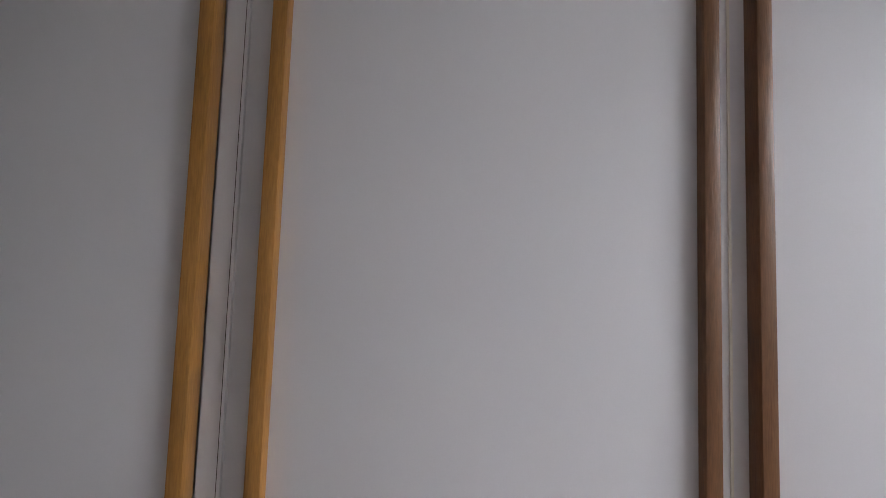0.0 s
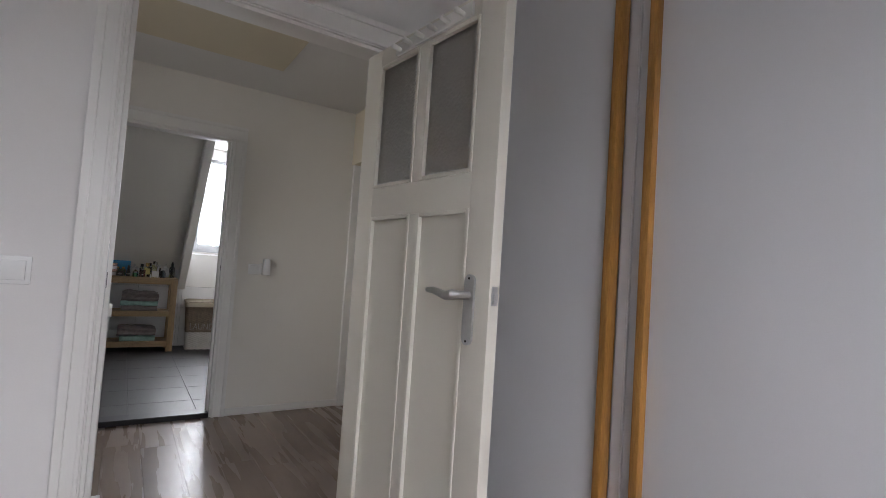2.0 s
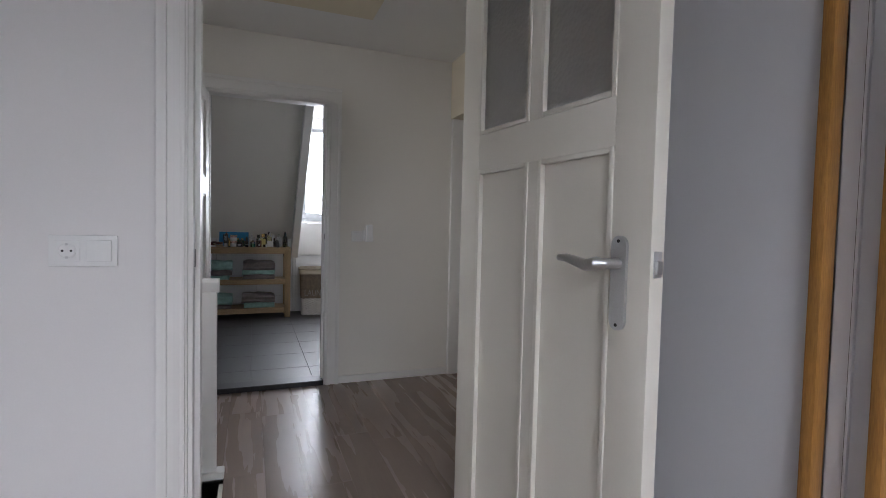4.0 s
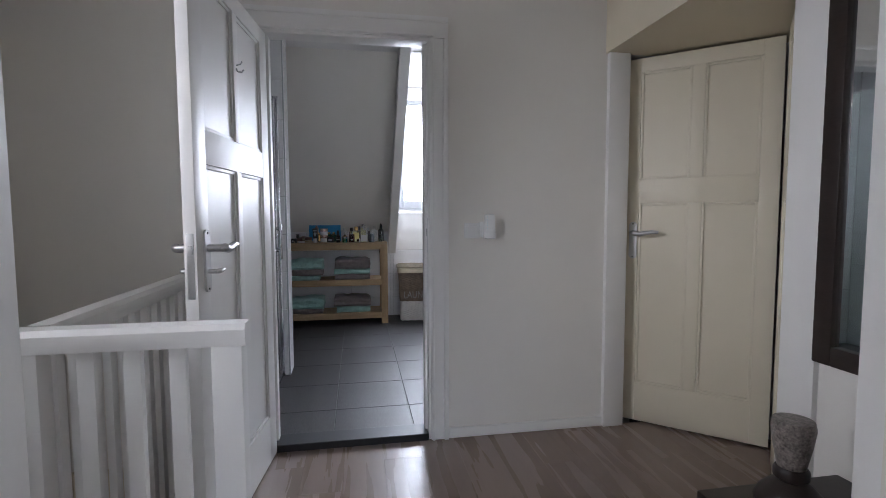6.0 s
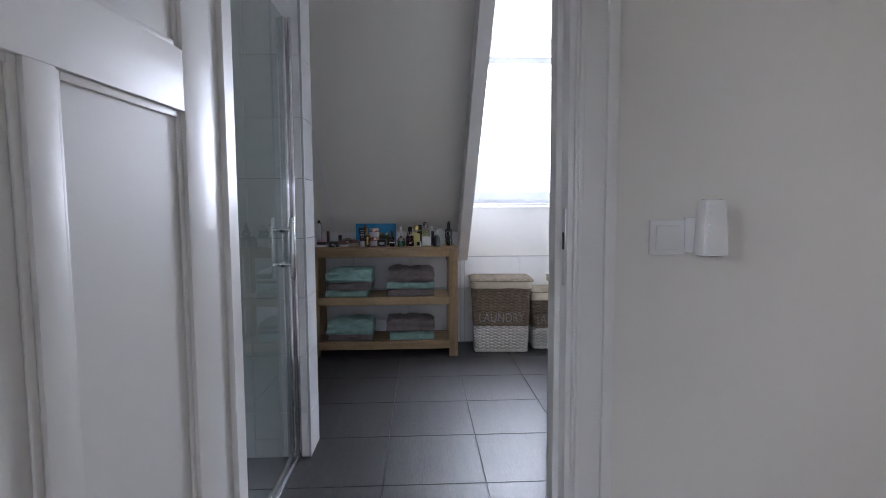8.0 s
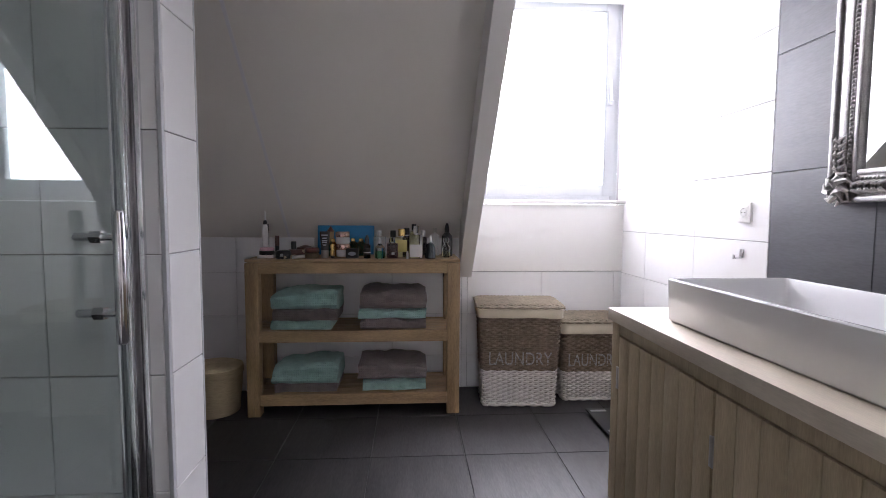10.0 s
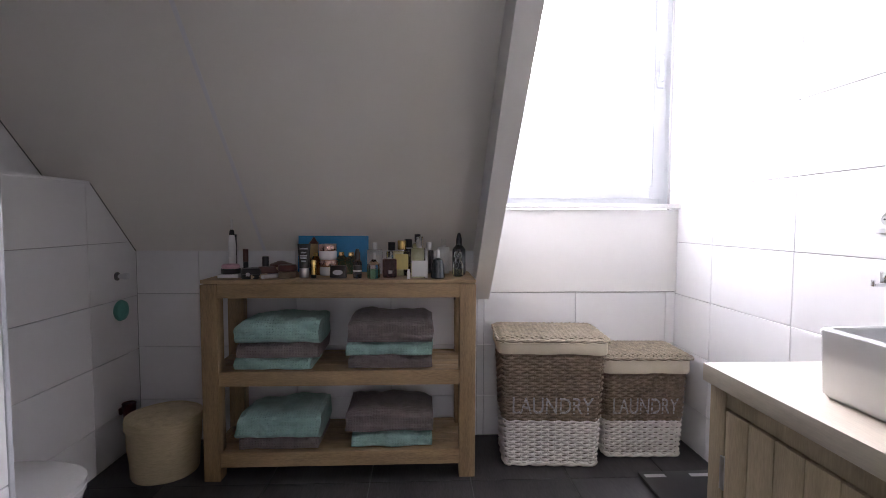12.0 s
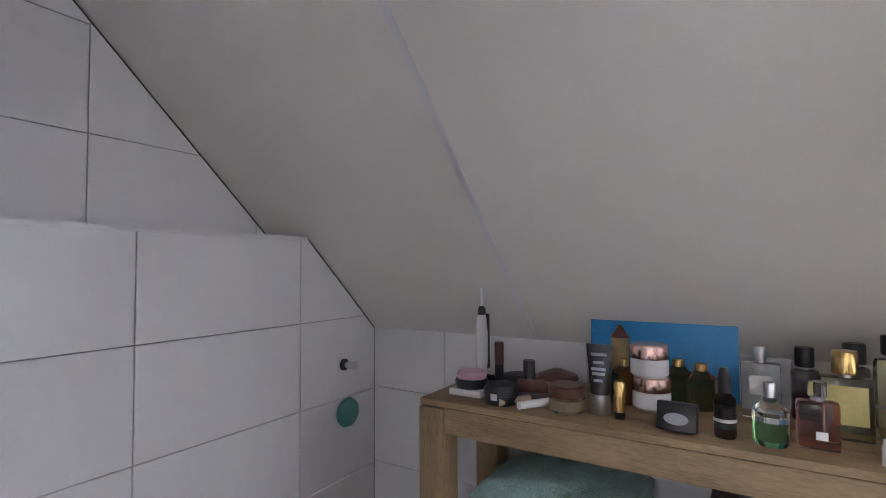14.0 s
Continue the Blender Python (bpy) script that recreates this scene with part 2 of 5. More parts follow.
# outer walls
struct("wall_stairs", boxes((-2.1, -2.06, -2.7, -1.9, -2.0, CZ), (-2.1, -2.0, -2.7, -1.9, -1.32, 1.42), (-2.1, -2.0, 2.18, -1.9, -1.32, CZ), (-2.1, -1.32, -2.7, -1.9, .1, CZ)),
       CREAM, "cream plastered stairwell wall with a small window", "wall")
struct("stairwell", boxes((-1.9, -.02, -2.7, -1.0, .0, -.02), (-1.9, -2.12, -2.7, -.6, -2.06, -.02), (-.6, -2.12, -2.7, -.55, 0, -.26), (-1.9, -2.1, -2.8, -.5, .05, -2.7)),
       CREAM, "cream walls of the stairwell going down", "wall")
struct("wall_landing", boxes((1.06, -2.06, -.02, 1.16, -1.13, CZ)), LANDING, "white plastered landing wall", "wall")
struct("wall_bathroom_side", boxes((XR + .012, .1, -.2, XR + .13, 3.3, 2.75)), GROUT, "grouted wall under white tiles", "wall")
struct("wall_bathroom_left", boxes((-2.02, .1, -.2, XU - .012, 3.3, CZ), (XU - .012, 1.325, -.2, XL - .012, 3.3, LEDGE - .012)), GROUT, "grouted wall under white tiles", "wall")
struct("wall_bathroom_back", boxes((XL - .2, YB + .012, -.2, .02, YB + .2, SLZ + .02), (.02, YB + .012, -.2, XR + .1, YB + .2, .80)), GROUT,
       "low grouted knee wall under the roof slope", "wall")
struct("wall_bedroom_outer", boxes((-2.1, -5.4, -.02, -1.95, -2.06, CZ), (-1.95, -5.4, -.02, -1.7, -5.25, CZ), (.6, -5.4, -.02, 1.4, -5.25, CZ),
                                   (-1.7, -5.4, -.02, .6, -5.25, .9), (-1.7, -5.4, 2.3, .6, -5.25, CZ), (1.28, -5.25, -.02, 1.4, -2.06, CZ)), PLASTER,
       "white plastered bedroom walls with a wide window", "wall")
struct("ceiling", boxes((-2.1, -5.4, CZ, 1.4, -2.08, CZ + .15), (-2.1, -2.08, CZ, 1.0, .06, CZ + .15)), CEIL, "white painted ceiling", "ceiling")
struct("loft_hatch", boxes((-.95, -1.25, CZ - .014, .2, -.56, CZ - .001), bevel=.002), CREAM, "cream painted loft hatch in the landing ceiling", "hatch")
struct("ceiling_bathroom", boxes((-2.0, .06, CZ, XR + .1, slope_y(CZ) + .02, CZ + .15)), CEIL, "white painted bathroom ceiling", "ceiling")

# roof slope and dormer
CHX = -.012
y1, y2 = YB, slope_y(CZ)
struct("roof_slope", prism([(y1 + .06, SLZ - .06 * SLK), (y2, CZ), (y2 + .1, CZ + .1), (y1 + .2, SLZ + .0)], -2.0, CHX, 'x'), SLOPE,
       "smooth off-white sloping roof panel", "ceiling")
DCH = .07
BOARD = .252          # the cheek board stands this much below the slope
# narrow strip on the slope, a little bluer than the board
BLUISH = surface("bluish_off_white", (.755, .748, .755), .75, var=.01)
struct("slope_seam", prism([(y1, SLZ), (y2, CZ), (y2 - .0012, CZ - .0012), (y1 - .0012, SLZ - .0012)], -1.083, -1.067, 'x'), BLUISH,
       "faint bluish line down the roof slope", "trim")
struct("dormer_cheek", prism([(YB - .002, SLZ - BOARD), (YB + .25, SLZ - BOARD), (YB + .25, 2.75), (y2, 2.75), (y2, CZ - .003), (slope_y(CZ + BOARD - .003), CZ - .003)], CHX, DCH, 'x'), PAINT,
       "white painted dormer cheek board", "wall")
CAULKSHADE = surface("dark_caulk_and_shade", (.075, .07, .065), .8)
struct("roof_joint", prism([(y1 + .002, SLZ - .003), (y2, CZ - .001), (y2 - .002, CZ - .003), (y1 - .001, SLZ - .005)], XU, XU + .003, 'x'), CAULKSHADE,
       "dark gap between roof slope and tiled wall", "trim")
struct("roof_joint_low", prism([(y1 + .002, SLZ - .003), (slope_y(LEDGE), LEDGE), (slope_y(LEDGE) - .002, LEDGE - .001), (y1 - .001, SLZ - .005)], XL, XL + .0025, 'x'), CAULKSHADE,
       "dark gap between roof slope and tiled wall", "trim")
struct("dormer_ceiling", boxes((DCH, y2 - .03, 2.63, XR + .1, YB + .3, 2.72), (CHX, y2 - .06, CZ, XR + .1, y2 - .03, 2.72)), CEIL, "white dormer ceiling", "ceiling")
struct("dormer_panel", boxes((CHX + .001, YB - .005, .785, XR, YB + .07, 1.215), bevel=.002), PAINT, "cream painted panel below the window", "panel")


# ---- windows ----
def window(name, x0, x1, z0, z1, y, inward, label, bar=.075):
    """A casement in an opening along x; inward is the side of the room."""
    w = thing(name, pose(0, y, 0), label, "window")
    w["kind"] = "structure"
    s = inward
    part("window_frame", boxes((x0, min(0, -.06 * s), z0, x0 + .05, max(0, -.06 * s), z1), (x1 - .05, min(0, -.06 * s), z0, x1, max(0, -.06 * s), z1),
                               (x0 + .05, min(0, -.06 * s), z0, x1 - .05, max(0, -.06 * s), z0 + .05), (x0 + .05, min(0, -.06 * s), z1 - .05, x1 - .05, max(0, -.06 * s), z1), bevel=.003), UPVC, w)
    a0, a1, b0, b1 = x0 + .03, x1 - .03, z0 + .03, z1 - .03
    f = (.012 * s, -.04 * s)
    lo, hi = min(f), max(f)
    part("sash", boxes((a0, lo, b0, a0 + bar, hi, b1), (a1 - bar, lo, b0, a1, hi, b1), (a0 + bar, lo, b0, a1 - bar, hi, b0 + bar), (a0 + bar, lo, b1 - bar, a1 - bar, hi, b1), bevel=.004), UPVC, w)
    p = part("pane", boxes((a0 + bar - .01, -.016, b0 + bar - .01, a1 - bar + .01, -.010, b1 - bar + .01)), GLASS, w)
    p.visible_shadow = False
    h = part("window_handle", boxes((a1 - bar + .02, .012 * s if s > 0 else -.03, (b0 + b1) / 2 - .04, a1 - .02, .03 if s > 0 else -.012, (b0 + b1) / 2 + .04), bevel=.004), UPVC, w)
    part("lever", boxes((a1 - bar + .03, -.055, (b0 + b1) / 2 - .01, a1 - .03, -.03, (b0 + b1) / 2 + .12), bevel=.006), UPVC, h)
    return w


window("window_1", DCH + .005, XR - .005, 1.245, 2.56, YB + .10, -1, "white plastic dormer window with a tall single pane")
struct("window_sill", boxes((DCH - .002, YB - .03, 1.222, XR + .002, YB + .09, 1.245), bevel=.004), PAINT, "white painted window sill", "sill")
struct("window_head", boxes((DCH, YB - .01, 2.50, XR, YB + .06, 2.63), bevel=.003), PAINT, "white board above the dormer window", "trim")
window("window_2", -1.7, .6, .9, 2.3, -5.3, 1, "wide white bedroom window")
w3 = window("window_3", -.34, .34, 1.42, 2.18, 0, 1, "small white stairwell window")
w3.matrix_world = pose(-1.98, -1.66, 0, 0, 0, -90)


# ---- door frames ----
def doorway(name, x0, x1, head, ya, yb, label, trim_sides, tw=.105):
    d = thing(name, pose(0, 0, 0), label, "door frame")
    d["kind"] = "structure"
    t = .04
    part("jamb", boxes((x0 - t, ya - .004, 0, x0, yb + .004, head), bevel=.003), PAINT, d)
    part("jamb", boxes((x1, ya - .004, 0, x1 + t, yb + .004, head), bevel=.003), PAINT, d)
    part("lintel", boxes((x0 - t, ya - .004, head, x1 + t, yb + .004, head + t), bevel=.003), PAINT, d)
    for s, y in trim_sides:
        lo, hi = sorted((y, y + .014 * s))
        lo2, hi2 = sorted((y, y + .024 * s))
        part("architrave", boxes((x0 - tw + .01, lo, 0, x0 - .012, hi, head + .012), (x0 - tw, lo2, 0, x0 - tw + .025, hi2, head + .012), (x0 - .03, lo2, 0, x0 - .018, hi2, head + .012), bevel=.003), PAINT, d)
        part("architrave", boxes((x1 + .012, lo, 0, x1 + .095, hi, head + .012), (x1 + .08, lo2, 0, x1 + .105, hi2, head + .012), (x1 + .018, lo2, 0, x1 + .03, hi2, head + .012), bevel=.003), PAINT, d)
        part("architrave", boxes((x0 - .105, lo, head + .013, x1 + .105, hi, head + .115), (x0 - .105, lo2, head + .09, x1 + .105, hi2, head + .115), (x0 - .03, lo2, head + .018, x1 + .03, hi2, head + .03), bevel=.003), PAINT, d)
    return d


fr1 = doorway("door_frame_bathroom", -.79, 0, 2.07, 0, .1, "white painted door frame with moulded architrave", ((-1, -.004),))
for x in (-.79, 0):
    part("door_stop", boxes((x if x < 0 else x - .014, .045, 0, x + .014 if x < 0 else x, .1, 2.07)), PAINT, fr1)
part("strike_plate", boxes((-.0025, .004, 1.0, .001, .028, 1.18), bevel=.001), SATIN, fr1, "satin metal strike plate")
part("strike_slot", boxes((-.0045, .01, 1.085, -.002, .022, 1.125)), DARKMETAL, fr1)
fr2 = doorway("door_frame_bedroom", -.66, .225, 2.07, -2.16, -2.06, "white painted door frame with moulded architrave", ((-1, -2.164), (1, -2.056)), .088)
for x in (-.66, .225):
    part("door_stop", boxes((x if x < 0 else x - .014, -2.115, 0, x + .014 if x < 0 else x, -2.06, 2.07)), PAINT, fr2)
part("strike_plate", boxes((-.661, -2.155, 1.0, -.6575, -2.13, 1.2), bevel=.001), SATIN, fr2, "satin metal strike plate")
part("strike_slot", boxes((-.6595, -2.150, 1.06, -.656, -2.135, 1.11)), DARKMETAL, fr2)
struct("threshold", boxes((-.788, -.015, -.01, -.002, .115, FB + .012), bevel=.004), STONE, "black stone bathroom threshold", "threshold")


# ---- panel doors ----
def lever_set(parent, x, z, side, towards, length=.208, below=.147, reach=.05):
    """A long back plate with a wavy lever; side is the face, towards the hinge direction."""
    y = .021 * side
    plate = bmesh.new()
    pts = []
    w, h = .021, length
    for k in range(9):
        a = math.pi * k / 8
        pts.append((x + w * math.cos(a), z - below + h - w + w * math.sin(a)))
    for k in range(9):
        a = math.pi + math.pi * k / 8
        pts.append((x + w * math.cos(a), z - below + w + w * math.sin(a)))
    prism(pts, min(y, y + .008 * side), max(y, y + .008 * side), 'y', plate)
    p = part("back_plate", plate, SATIN, parent, "satin aluminium back plate")
    part("handle", sweep([(x, y + .006 * side, z), (x, y + reach * side, z), (x + .012 * towards, y + (reach + .008) * side, z), (x + .045 * towards, y + (reach + .008) * side, z - .006),
                          (x + .08 * towards, y + (reach + .007) * side, z + .001), (x + .11 * towards, y + (reach + .005) * side, z + .006), (x + .14 * towards, y + (reach + .003) * side, z + .005)],
                         [.012, .012, .0155, .0135, .012, .0105, .008], 12), SATIN, p, "satin aluminium lever handle")
    for dz in (.012, length - .012):
        part("screw", sweep([(x, y + .007 * side, z - below + dz), (x, y + .0095 * side, z - below + dz)], .004, 8), DARKMETAL, p)


def panel_door(name, m, width, height, label, material, glazed=False, lock=False, bead=.026, stile=.105, mull=.075, mid=(1.37, 1.49), foot=.22, top=.07, lz=1.08, handles=True, inset=.066):
    d = thing(name, m, label, "door")
    d["kind"] = "structure"
    H, W = height, width
    hy = .02
    for a, b in ((0, stile), (W - stile, W)):
        part("stile", boxes((a, -hy, 0, b, hy, H), bevel=.002), material, d)
    for a, b in ((.0, foot), mid, (H - top, H)):
        part("rail", boxes((stile, -hy, a, W - stile, hy, b), bevel=.0015), material, d)
    c0, c1 = W / 2 - mull / 2, W / 2 + mull / 2
    for a, b in ((foot, mid[0]), (mid[1], H - top)):
        part("mullion", boxes((c0, -hy, a, c1, hy, b), bevel=.0015), material, d)
    for (z0, z1, up) in ((foot, mid[0], False), (mid[1], H - top, True)):
        for x0, x1 in ((stile, c0), (c1, W - stile)):
            if up and glazed:
                g = part("pane", boxes((x0 - .004, -.003, z0 - .004, x1 + .004, .003, z1 + .004)), FROST, d, "obscured patterned glass pane")
                g.visible_shadow = False
            else:
                part("panel", boxes((x0 - .004, -.007, z0 - .004, x1 + .004, .007, z1 + .004)), material, d)
            bm = bmesh.new()
            for s in (-1, 1):
                y0, y1 = (.007, bead) if s > 0 else (-bead, -.007)
                q = .014
                for r in ((x0, z0, x0 + q, z1), (x1 - q, z0, x1, z1), (x0 + q, z0, x1 - q, z0 + q), (x0 + q, z1 - q, x1 - q, z1)):
                    box(bm, r[0], y0, r[1], r[2], y1, r[3], bevel=.003)
            part("moulding", bm, material, d)
    lx = W - inset
    if handles:
        lever_set(d, lx, lz, 1, -1, reach=.066 if glazed else .05)
        lever_set(d, lx, lz, -1, -1)
    face = part("lock_face", boxes((W - .001, -.011, lz - (.025 if glazed else .16), W + .002, .011, lz + (.03 if glazed else .05)), bevel=.001), SATIN, d, "satin lock face on the door edge")
    part("latch_bolt", boxes((W, -.008, lz - .018, W + .008, .008, lz + .01), bevel=.002), SATIN, face)
    if lock:
        part("snib", sweep([(lx, .028, 1.003), (lx, .055, 1.003), (lx - .008, .06, 1.003), (lx - .05, .06, 1.004)], [.008, .008, .009, .006], 10), SATIN, d, "satin bathroom lock snib")
        part("snib", sweep([(lx, -.028, 1.003), (lx, -.055, 1.003), (lx - .008, -.06, 1.003), (lx - .05, -.06, 1.004)], [.008, .008, .009, .006], 10), SATIN, d, "satin bathroom lock snib")
    return d


def hang(hx, hy, lx, ly, z=.012):
    return Matrix.Translation((hx, hy, z)) @ Matrix.Rotation(math.atan2(ly - hy, lx - hx), 4, 'Z')


bath_door = panel_door("door_1", hang(-.795, -.028, -.881, -.85), .84, 2.04, "white panelled bathroom door standing open", PAINT, lock=True, bead=.013, stile=.10, mull=.05, mid=(1.357, 1.472))
hook = part("coat_hook", sweep([(.42, .021, 1.76), (.42, .027, 1.748), (.42, .042, 1.745), (.42, .050, 1.755)], .0035, 8), SATIN, bath_door, "small satin coat hook")
part("prong", sweep([(.42, .022, 1.772), (.42, .038, 1.776), (.42, .044, 1.786)], .003, 8), SATIN, hook)
bed_door = panel_door("door_2", hang(.1918, -2.1183, .274, -2.915), .80, 2.04, "cream panelled bedroom door with two glass panes, open", OLDPAINT, glazed=True, lz=1.106, stile=.108, mull=.046, mid=(1.365, 1.477), inset=.078, bead=.023)
pegs = part("peg_rail", boxes((.23, -.032, 1.975, .66, -.0205, 2.02), bevel=.003), PAINT, bed_door, "white painted peg rail")
for i in range(6):
    part("peg", sweep([(.26 + .072 * i, -.03, 1.99), (.26 + .072 * i, -.065, 1.994), (.26 + .072 * i, -.07, 1.996)], [.008, .010, .007], 10), PAINT, pegs)
panel_door("door_3", hang(1.686, -.417, 1.145, .077), .735, 2.035, "cream closed panel door set diagonally in the landing", DOORCREAM, mid=(1.245, 1.376), foot=.22, stile=.085, mull=.06, top=.075, bead=.016, inset=.06)
panel_door("door_4", hang(1.10, -1.12, 1.60, -.55), .755, 2.02, "cream closed panel door set diagonally in the landing", DOORCREAM, mid=(1.245, 1.376), foot=.22, stile=.085, mull=.06, top=.075, bead=.016, handles=False)
struct("wall_alcove", boxes((.99, .0, 2.06, 1.9, .1, CZ), (1.02, .1, -.02, 1.12, .3, CZ), (1.8, -1.3, -.02, 1.9, .3, CZ), (1.16, -1.4, -.02, 1.9, -1.25, CZ), (1.02, .2, -.02, 1.9, .3, CZ)), PLASTER,
       "plastered walls behind the diagonal doors", "wall")
struct("ceiling_alcove", boxes((.975, -1.2, 2.06, 1.9, .0, CZ)), CREAM, "lowered cream ceiling over the diagonal doors", "ceiling")
fr3 = thing("door_frame_diagonal", pose(0, 0, 0), "white painted frames of the diagonal doors", "door frame")
fr3["kind"] = "structure"
part("post", boxes((.985, -.03, 0, 1.105, .1, 2.06), bevel=.004), PAINT, fr3)
part("post", boxes((1.695, -.56, 0, 1.80, -.43, 2.06), bevel=.004), PAINT, fr3)
part("post", boxes((1.04, -1.24, 0, 1.16, -1.11, 2.06), bevel=.004), PAINT, fr3)
struct("baseboard", boxes((.108, -.014, 0, .985, 0, .055), bevel=.003), PAINT, "white skirting board", "baseboard")


# ---- bedroom: sliding wardrobe ----
ward = thing("wardrobe", pose(0, 0, 0), "white sliding-door wardrobe with oak edge strips", "wardrobe")
part("carcass", boxes((.75, -4.9, 0, 1.25, -2.17, CZ - .01)), WARDROBE, ward)


def slide(y0, y1, x, woods):
    """One sliding door; oak strips run down both of its edges."""
    s = part("sliding_door", boxes((x, y0 + .03, .02, x + .02, y1 - .03, 2.44), bevel=.001), WARDROBE, ward)
    for a, wood in ((y0, woods[0]), (y1 - .03, woods[1])):
        part("edge_strip", boxes((x - .026, a, .02, x + .02, a + .03, 2.44), bevel=.008), wood, s, "oiled oak edge strip" if wood is OAK else "dark brown edge strip")


slide(-2.988, -2.17, .70, (OAK, OAK))
# the right-hand strips are a darker brown than the others
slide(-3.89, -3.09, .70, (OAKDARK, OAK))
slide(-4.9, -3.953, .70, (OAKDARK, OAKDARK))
part("stile", boxes((.722, -3.09, .02, .76, -2.988, 2.44)), WARDROBE, ward)
part("stile", boxes((.712, -3.953, .02, .76, -3.89, 2.44)), WARDROBE, ward)
part("bead", boxes((.712, -3.035, .02, .7225, -3.029, 2.44), bevel=.001), WARDROBE, ward)
# proud dark strip, coloured as the shade line beside the bead
part("shadow_gap", boxes((.716, -3.0286, .02, .7226, -3.0262, 2.44)), CAULKSHADE, ward)
part("bead", boxes((.709, -3.925, .02, .7125, -3.92, 2.44)), OLDPAINT, ward)
part("head_track", boxes((.66, -4.9, 2.44, .76, -2.17, CZ - .003), bevel=.003), OAK, ward, "oak head track")


# ---- wall fittings ----
def switch_plate(name, m, slots, label):
    """A square-cornered plate in local x and z, facing local -y; slots: list of 'socket' or 'switch'."""
    t = thing(name, m, label, "light switch" if slots == ["switch"] else "wall socket")
    n = len(slots)
    w = .081 + .071 * (n - 1)
    part("plate", boxes((-w / 2, -.009, -.0405, w / 2, 0, .0405), bevel=.003), PLASTIC, t)
    for i, k in enumerate(slots):
        cx = -w / 2 + .0405 + .071 * i
        if k == "switch":
            part("rocker", boxes((cx - .028, -.014, -.028, cx + .028, -.008, .028), bevel=.002), PLASTIC, t)
        else:
            part("insert", boxes((cx - .027, -.0105, -.027, cx + .027, -.008, .027), bevel=.001), PLASTIC, t)
            bm = lathe([(.0205, 0), (.0205, .002), (.0185, .002), (.0175, -.0)], 24, caps=False)
            bmesh.ops.transform(bm, matrix=pose(cx, -.0103, 0, 90, 0, 0), verts=bm.verts)
            part("ring", bm, PLASTIC, t)
            for dx in (-.0095, .0095):
                part("pin_hole", sweep([(cx + dx, -.0116, 0), (cx + dx, -.010, 0)], .003, 8), BLACK, t)
            for dz in (-.017, .017):
                part("earth_clip", boxes((cx - .003, -.0125, dz - .003, cx + .003, -.010, dz + .003)), SATIN, t)
    return t


switch_plate("wall_socket", pose(-.915, -2.1605, 1.105), ["socket", "switch"], "white double plate with socket and light switch")
switch_plate("light_switch", pose(.232, -.0005, 1.112), ["switch"], "square white light switch on the plaster")
rep = thing("plug_in_repeater", pose(.318, -.0005, 1.118), "white plug-in network repeater with small lights", "repeater")
part("plate", boxes((-.045, -.009, -.0405, .03, 0, .0405), bevel=.003), PLASTIC, rep)
bm = boxes((-.028, -.058, -.048, .032, -.010, .082), bevel=.012)
for v in bm.verts:      # slimmer towards the top, the front leaning back
    u = (v.co.z + .048) / .13
    v.co.x = .004 + (v.co.x - .004) * (1.06 - .24 * u)
    v.co.y = -.010 + (v.co.y + .010) * (1 - .16 * u)
part("housing", bm, PLASTIC, rep)
for i in range(5):
    part("indicator", boxes((-.0165, -.0575 + .0008 * i, .004 + .015 * i, -.0115, -.049 + .0008 * i, .010 + .015 * i), bevel=.001), surface("indicator_lens", (.75, .85, .9), .2, bump=0) if i == 0 else bpy.data.materials["indicator_lens"], rep)

# ---- stairs and balustrade ----
stairs = thing("staircase", pose(0, 0, 0), "wooden stairs going down beside the landing", "stairs")
for k in range(1, 8):
    part("tread", boxes((-.62 - .2 * k - .03, -2.06, -.19 * k - .04, -.62 - .2 * (k - 1), -1.26, -.19 * k), bevel=.004), OLDPAINT, stairs)
    part("riser", boxes((-.62 - .2 * (k - 1) - .02, -2.06, -.19 * k, -.62 - .2 * (k - 1), -1.26, -.19 * (k - 1) - (.04 if k > 1 else .02))), OLDPAINT, stairs)
bal = thing("balustrade", pose(0, 0, 0), "white painted wooden balustrade round the stairwell", "balustrade")
BX, BY, NX = -1.15, -1.20, -.69


def rail(p0, p1):
    bm = bmesh.new()
    prof = [(-.032, -.035), (.032, -.035), (.038, -.012), (.038, .008), (.026, .022), (-.026, .022), (-.038, .008), (-.038, -.012)]
    d = (Vector(p1) - Vector(p0)).normalized()
    n = Vector((d.y, -d.x, 0))
    r = [[bm.verts.new(Vector(p) + n * a + Vector((0, 0, b))) for a, b in prof] for p in (p0, p1)]
    k = len(prof)
    for i in range(k):
        bm.faces.new((r[0][i], r[0][(i + 1) % k], r[1][(i + 1) % k], r[1][i]))
    bm.faces.new(r[0][::-1])
    bm.faces.new(r[1])
    return bm


part("handrail", rail((BX - .035, BY, .905), (NX + .045, BY, .905)), PAINT, bal)
part("handrail", rail((BX, BY + .04, .905), (BX, -.005, .905)), PAINT, bal)
part("newel_post", boxes((NX - .04, BY - .03, -.15, NX + .035, BY + .03, .87), bevel=.004), PAINT, bal)
part("newel_post", boxes((BX - .035, BY - .03, -.3, BX + .03, BY + .03, .87), bevel=.004), PAINT, bal)
for i in range(3):
    x = BX + .125 + i * .105
    part("baluster", boxes((x - .02, BY - .012, .0, x + .02, BY + .012, .872), bevel=.003), PAINT, bal)
for i in range(12):
    y = BY + .1 + i * .094
    part("baluster", boxes((BX - .012, y - .02, .0, BX + .012, y + .02, .872), bevel=.003), PAINT, bal)
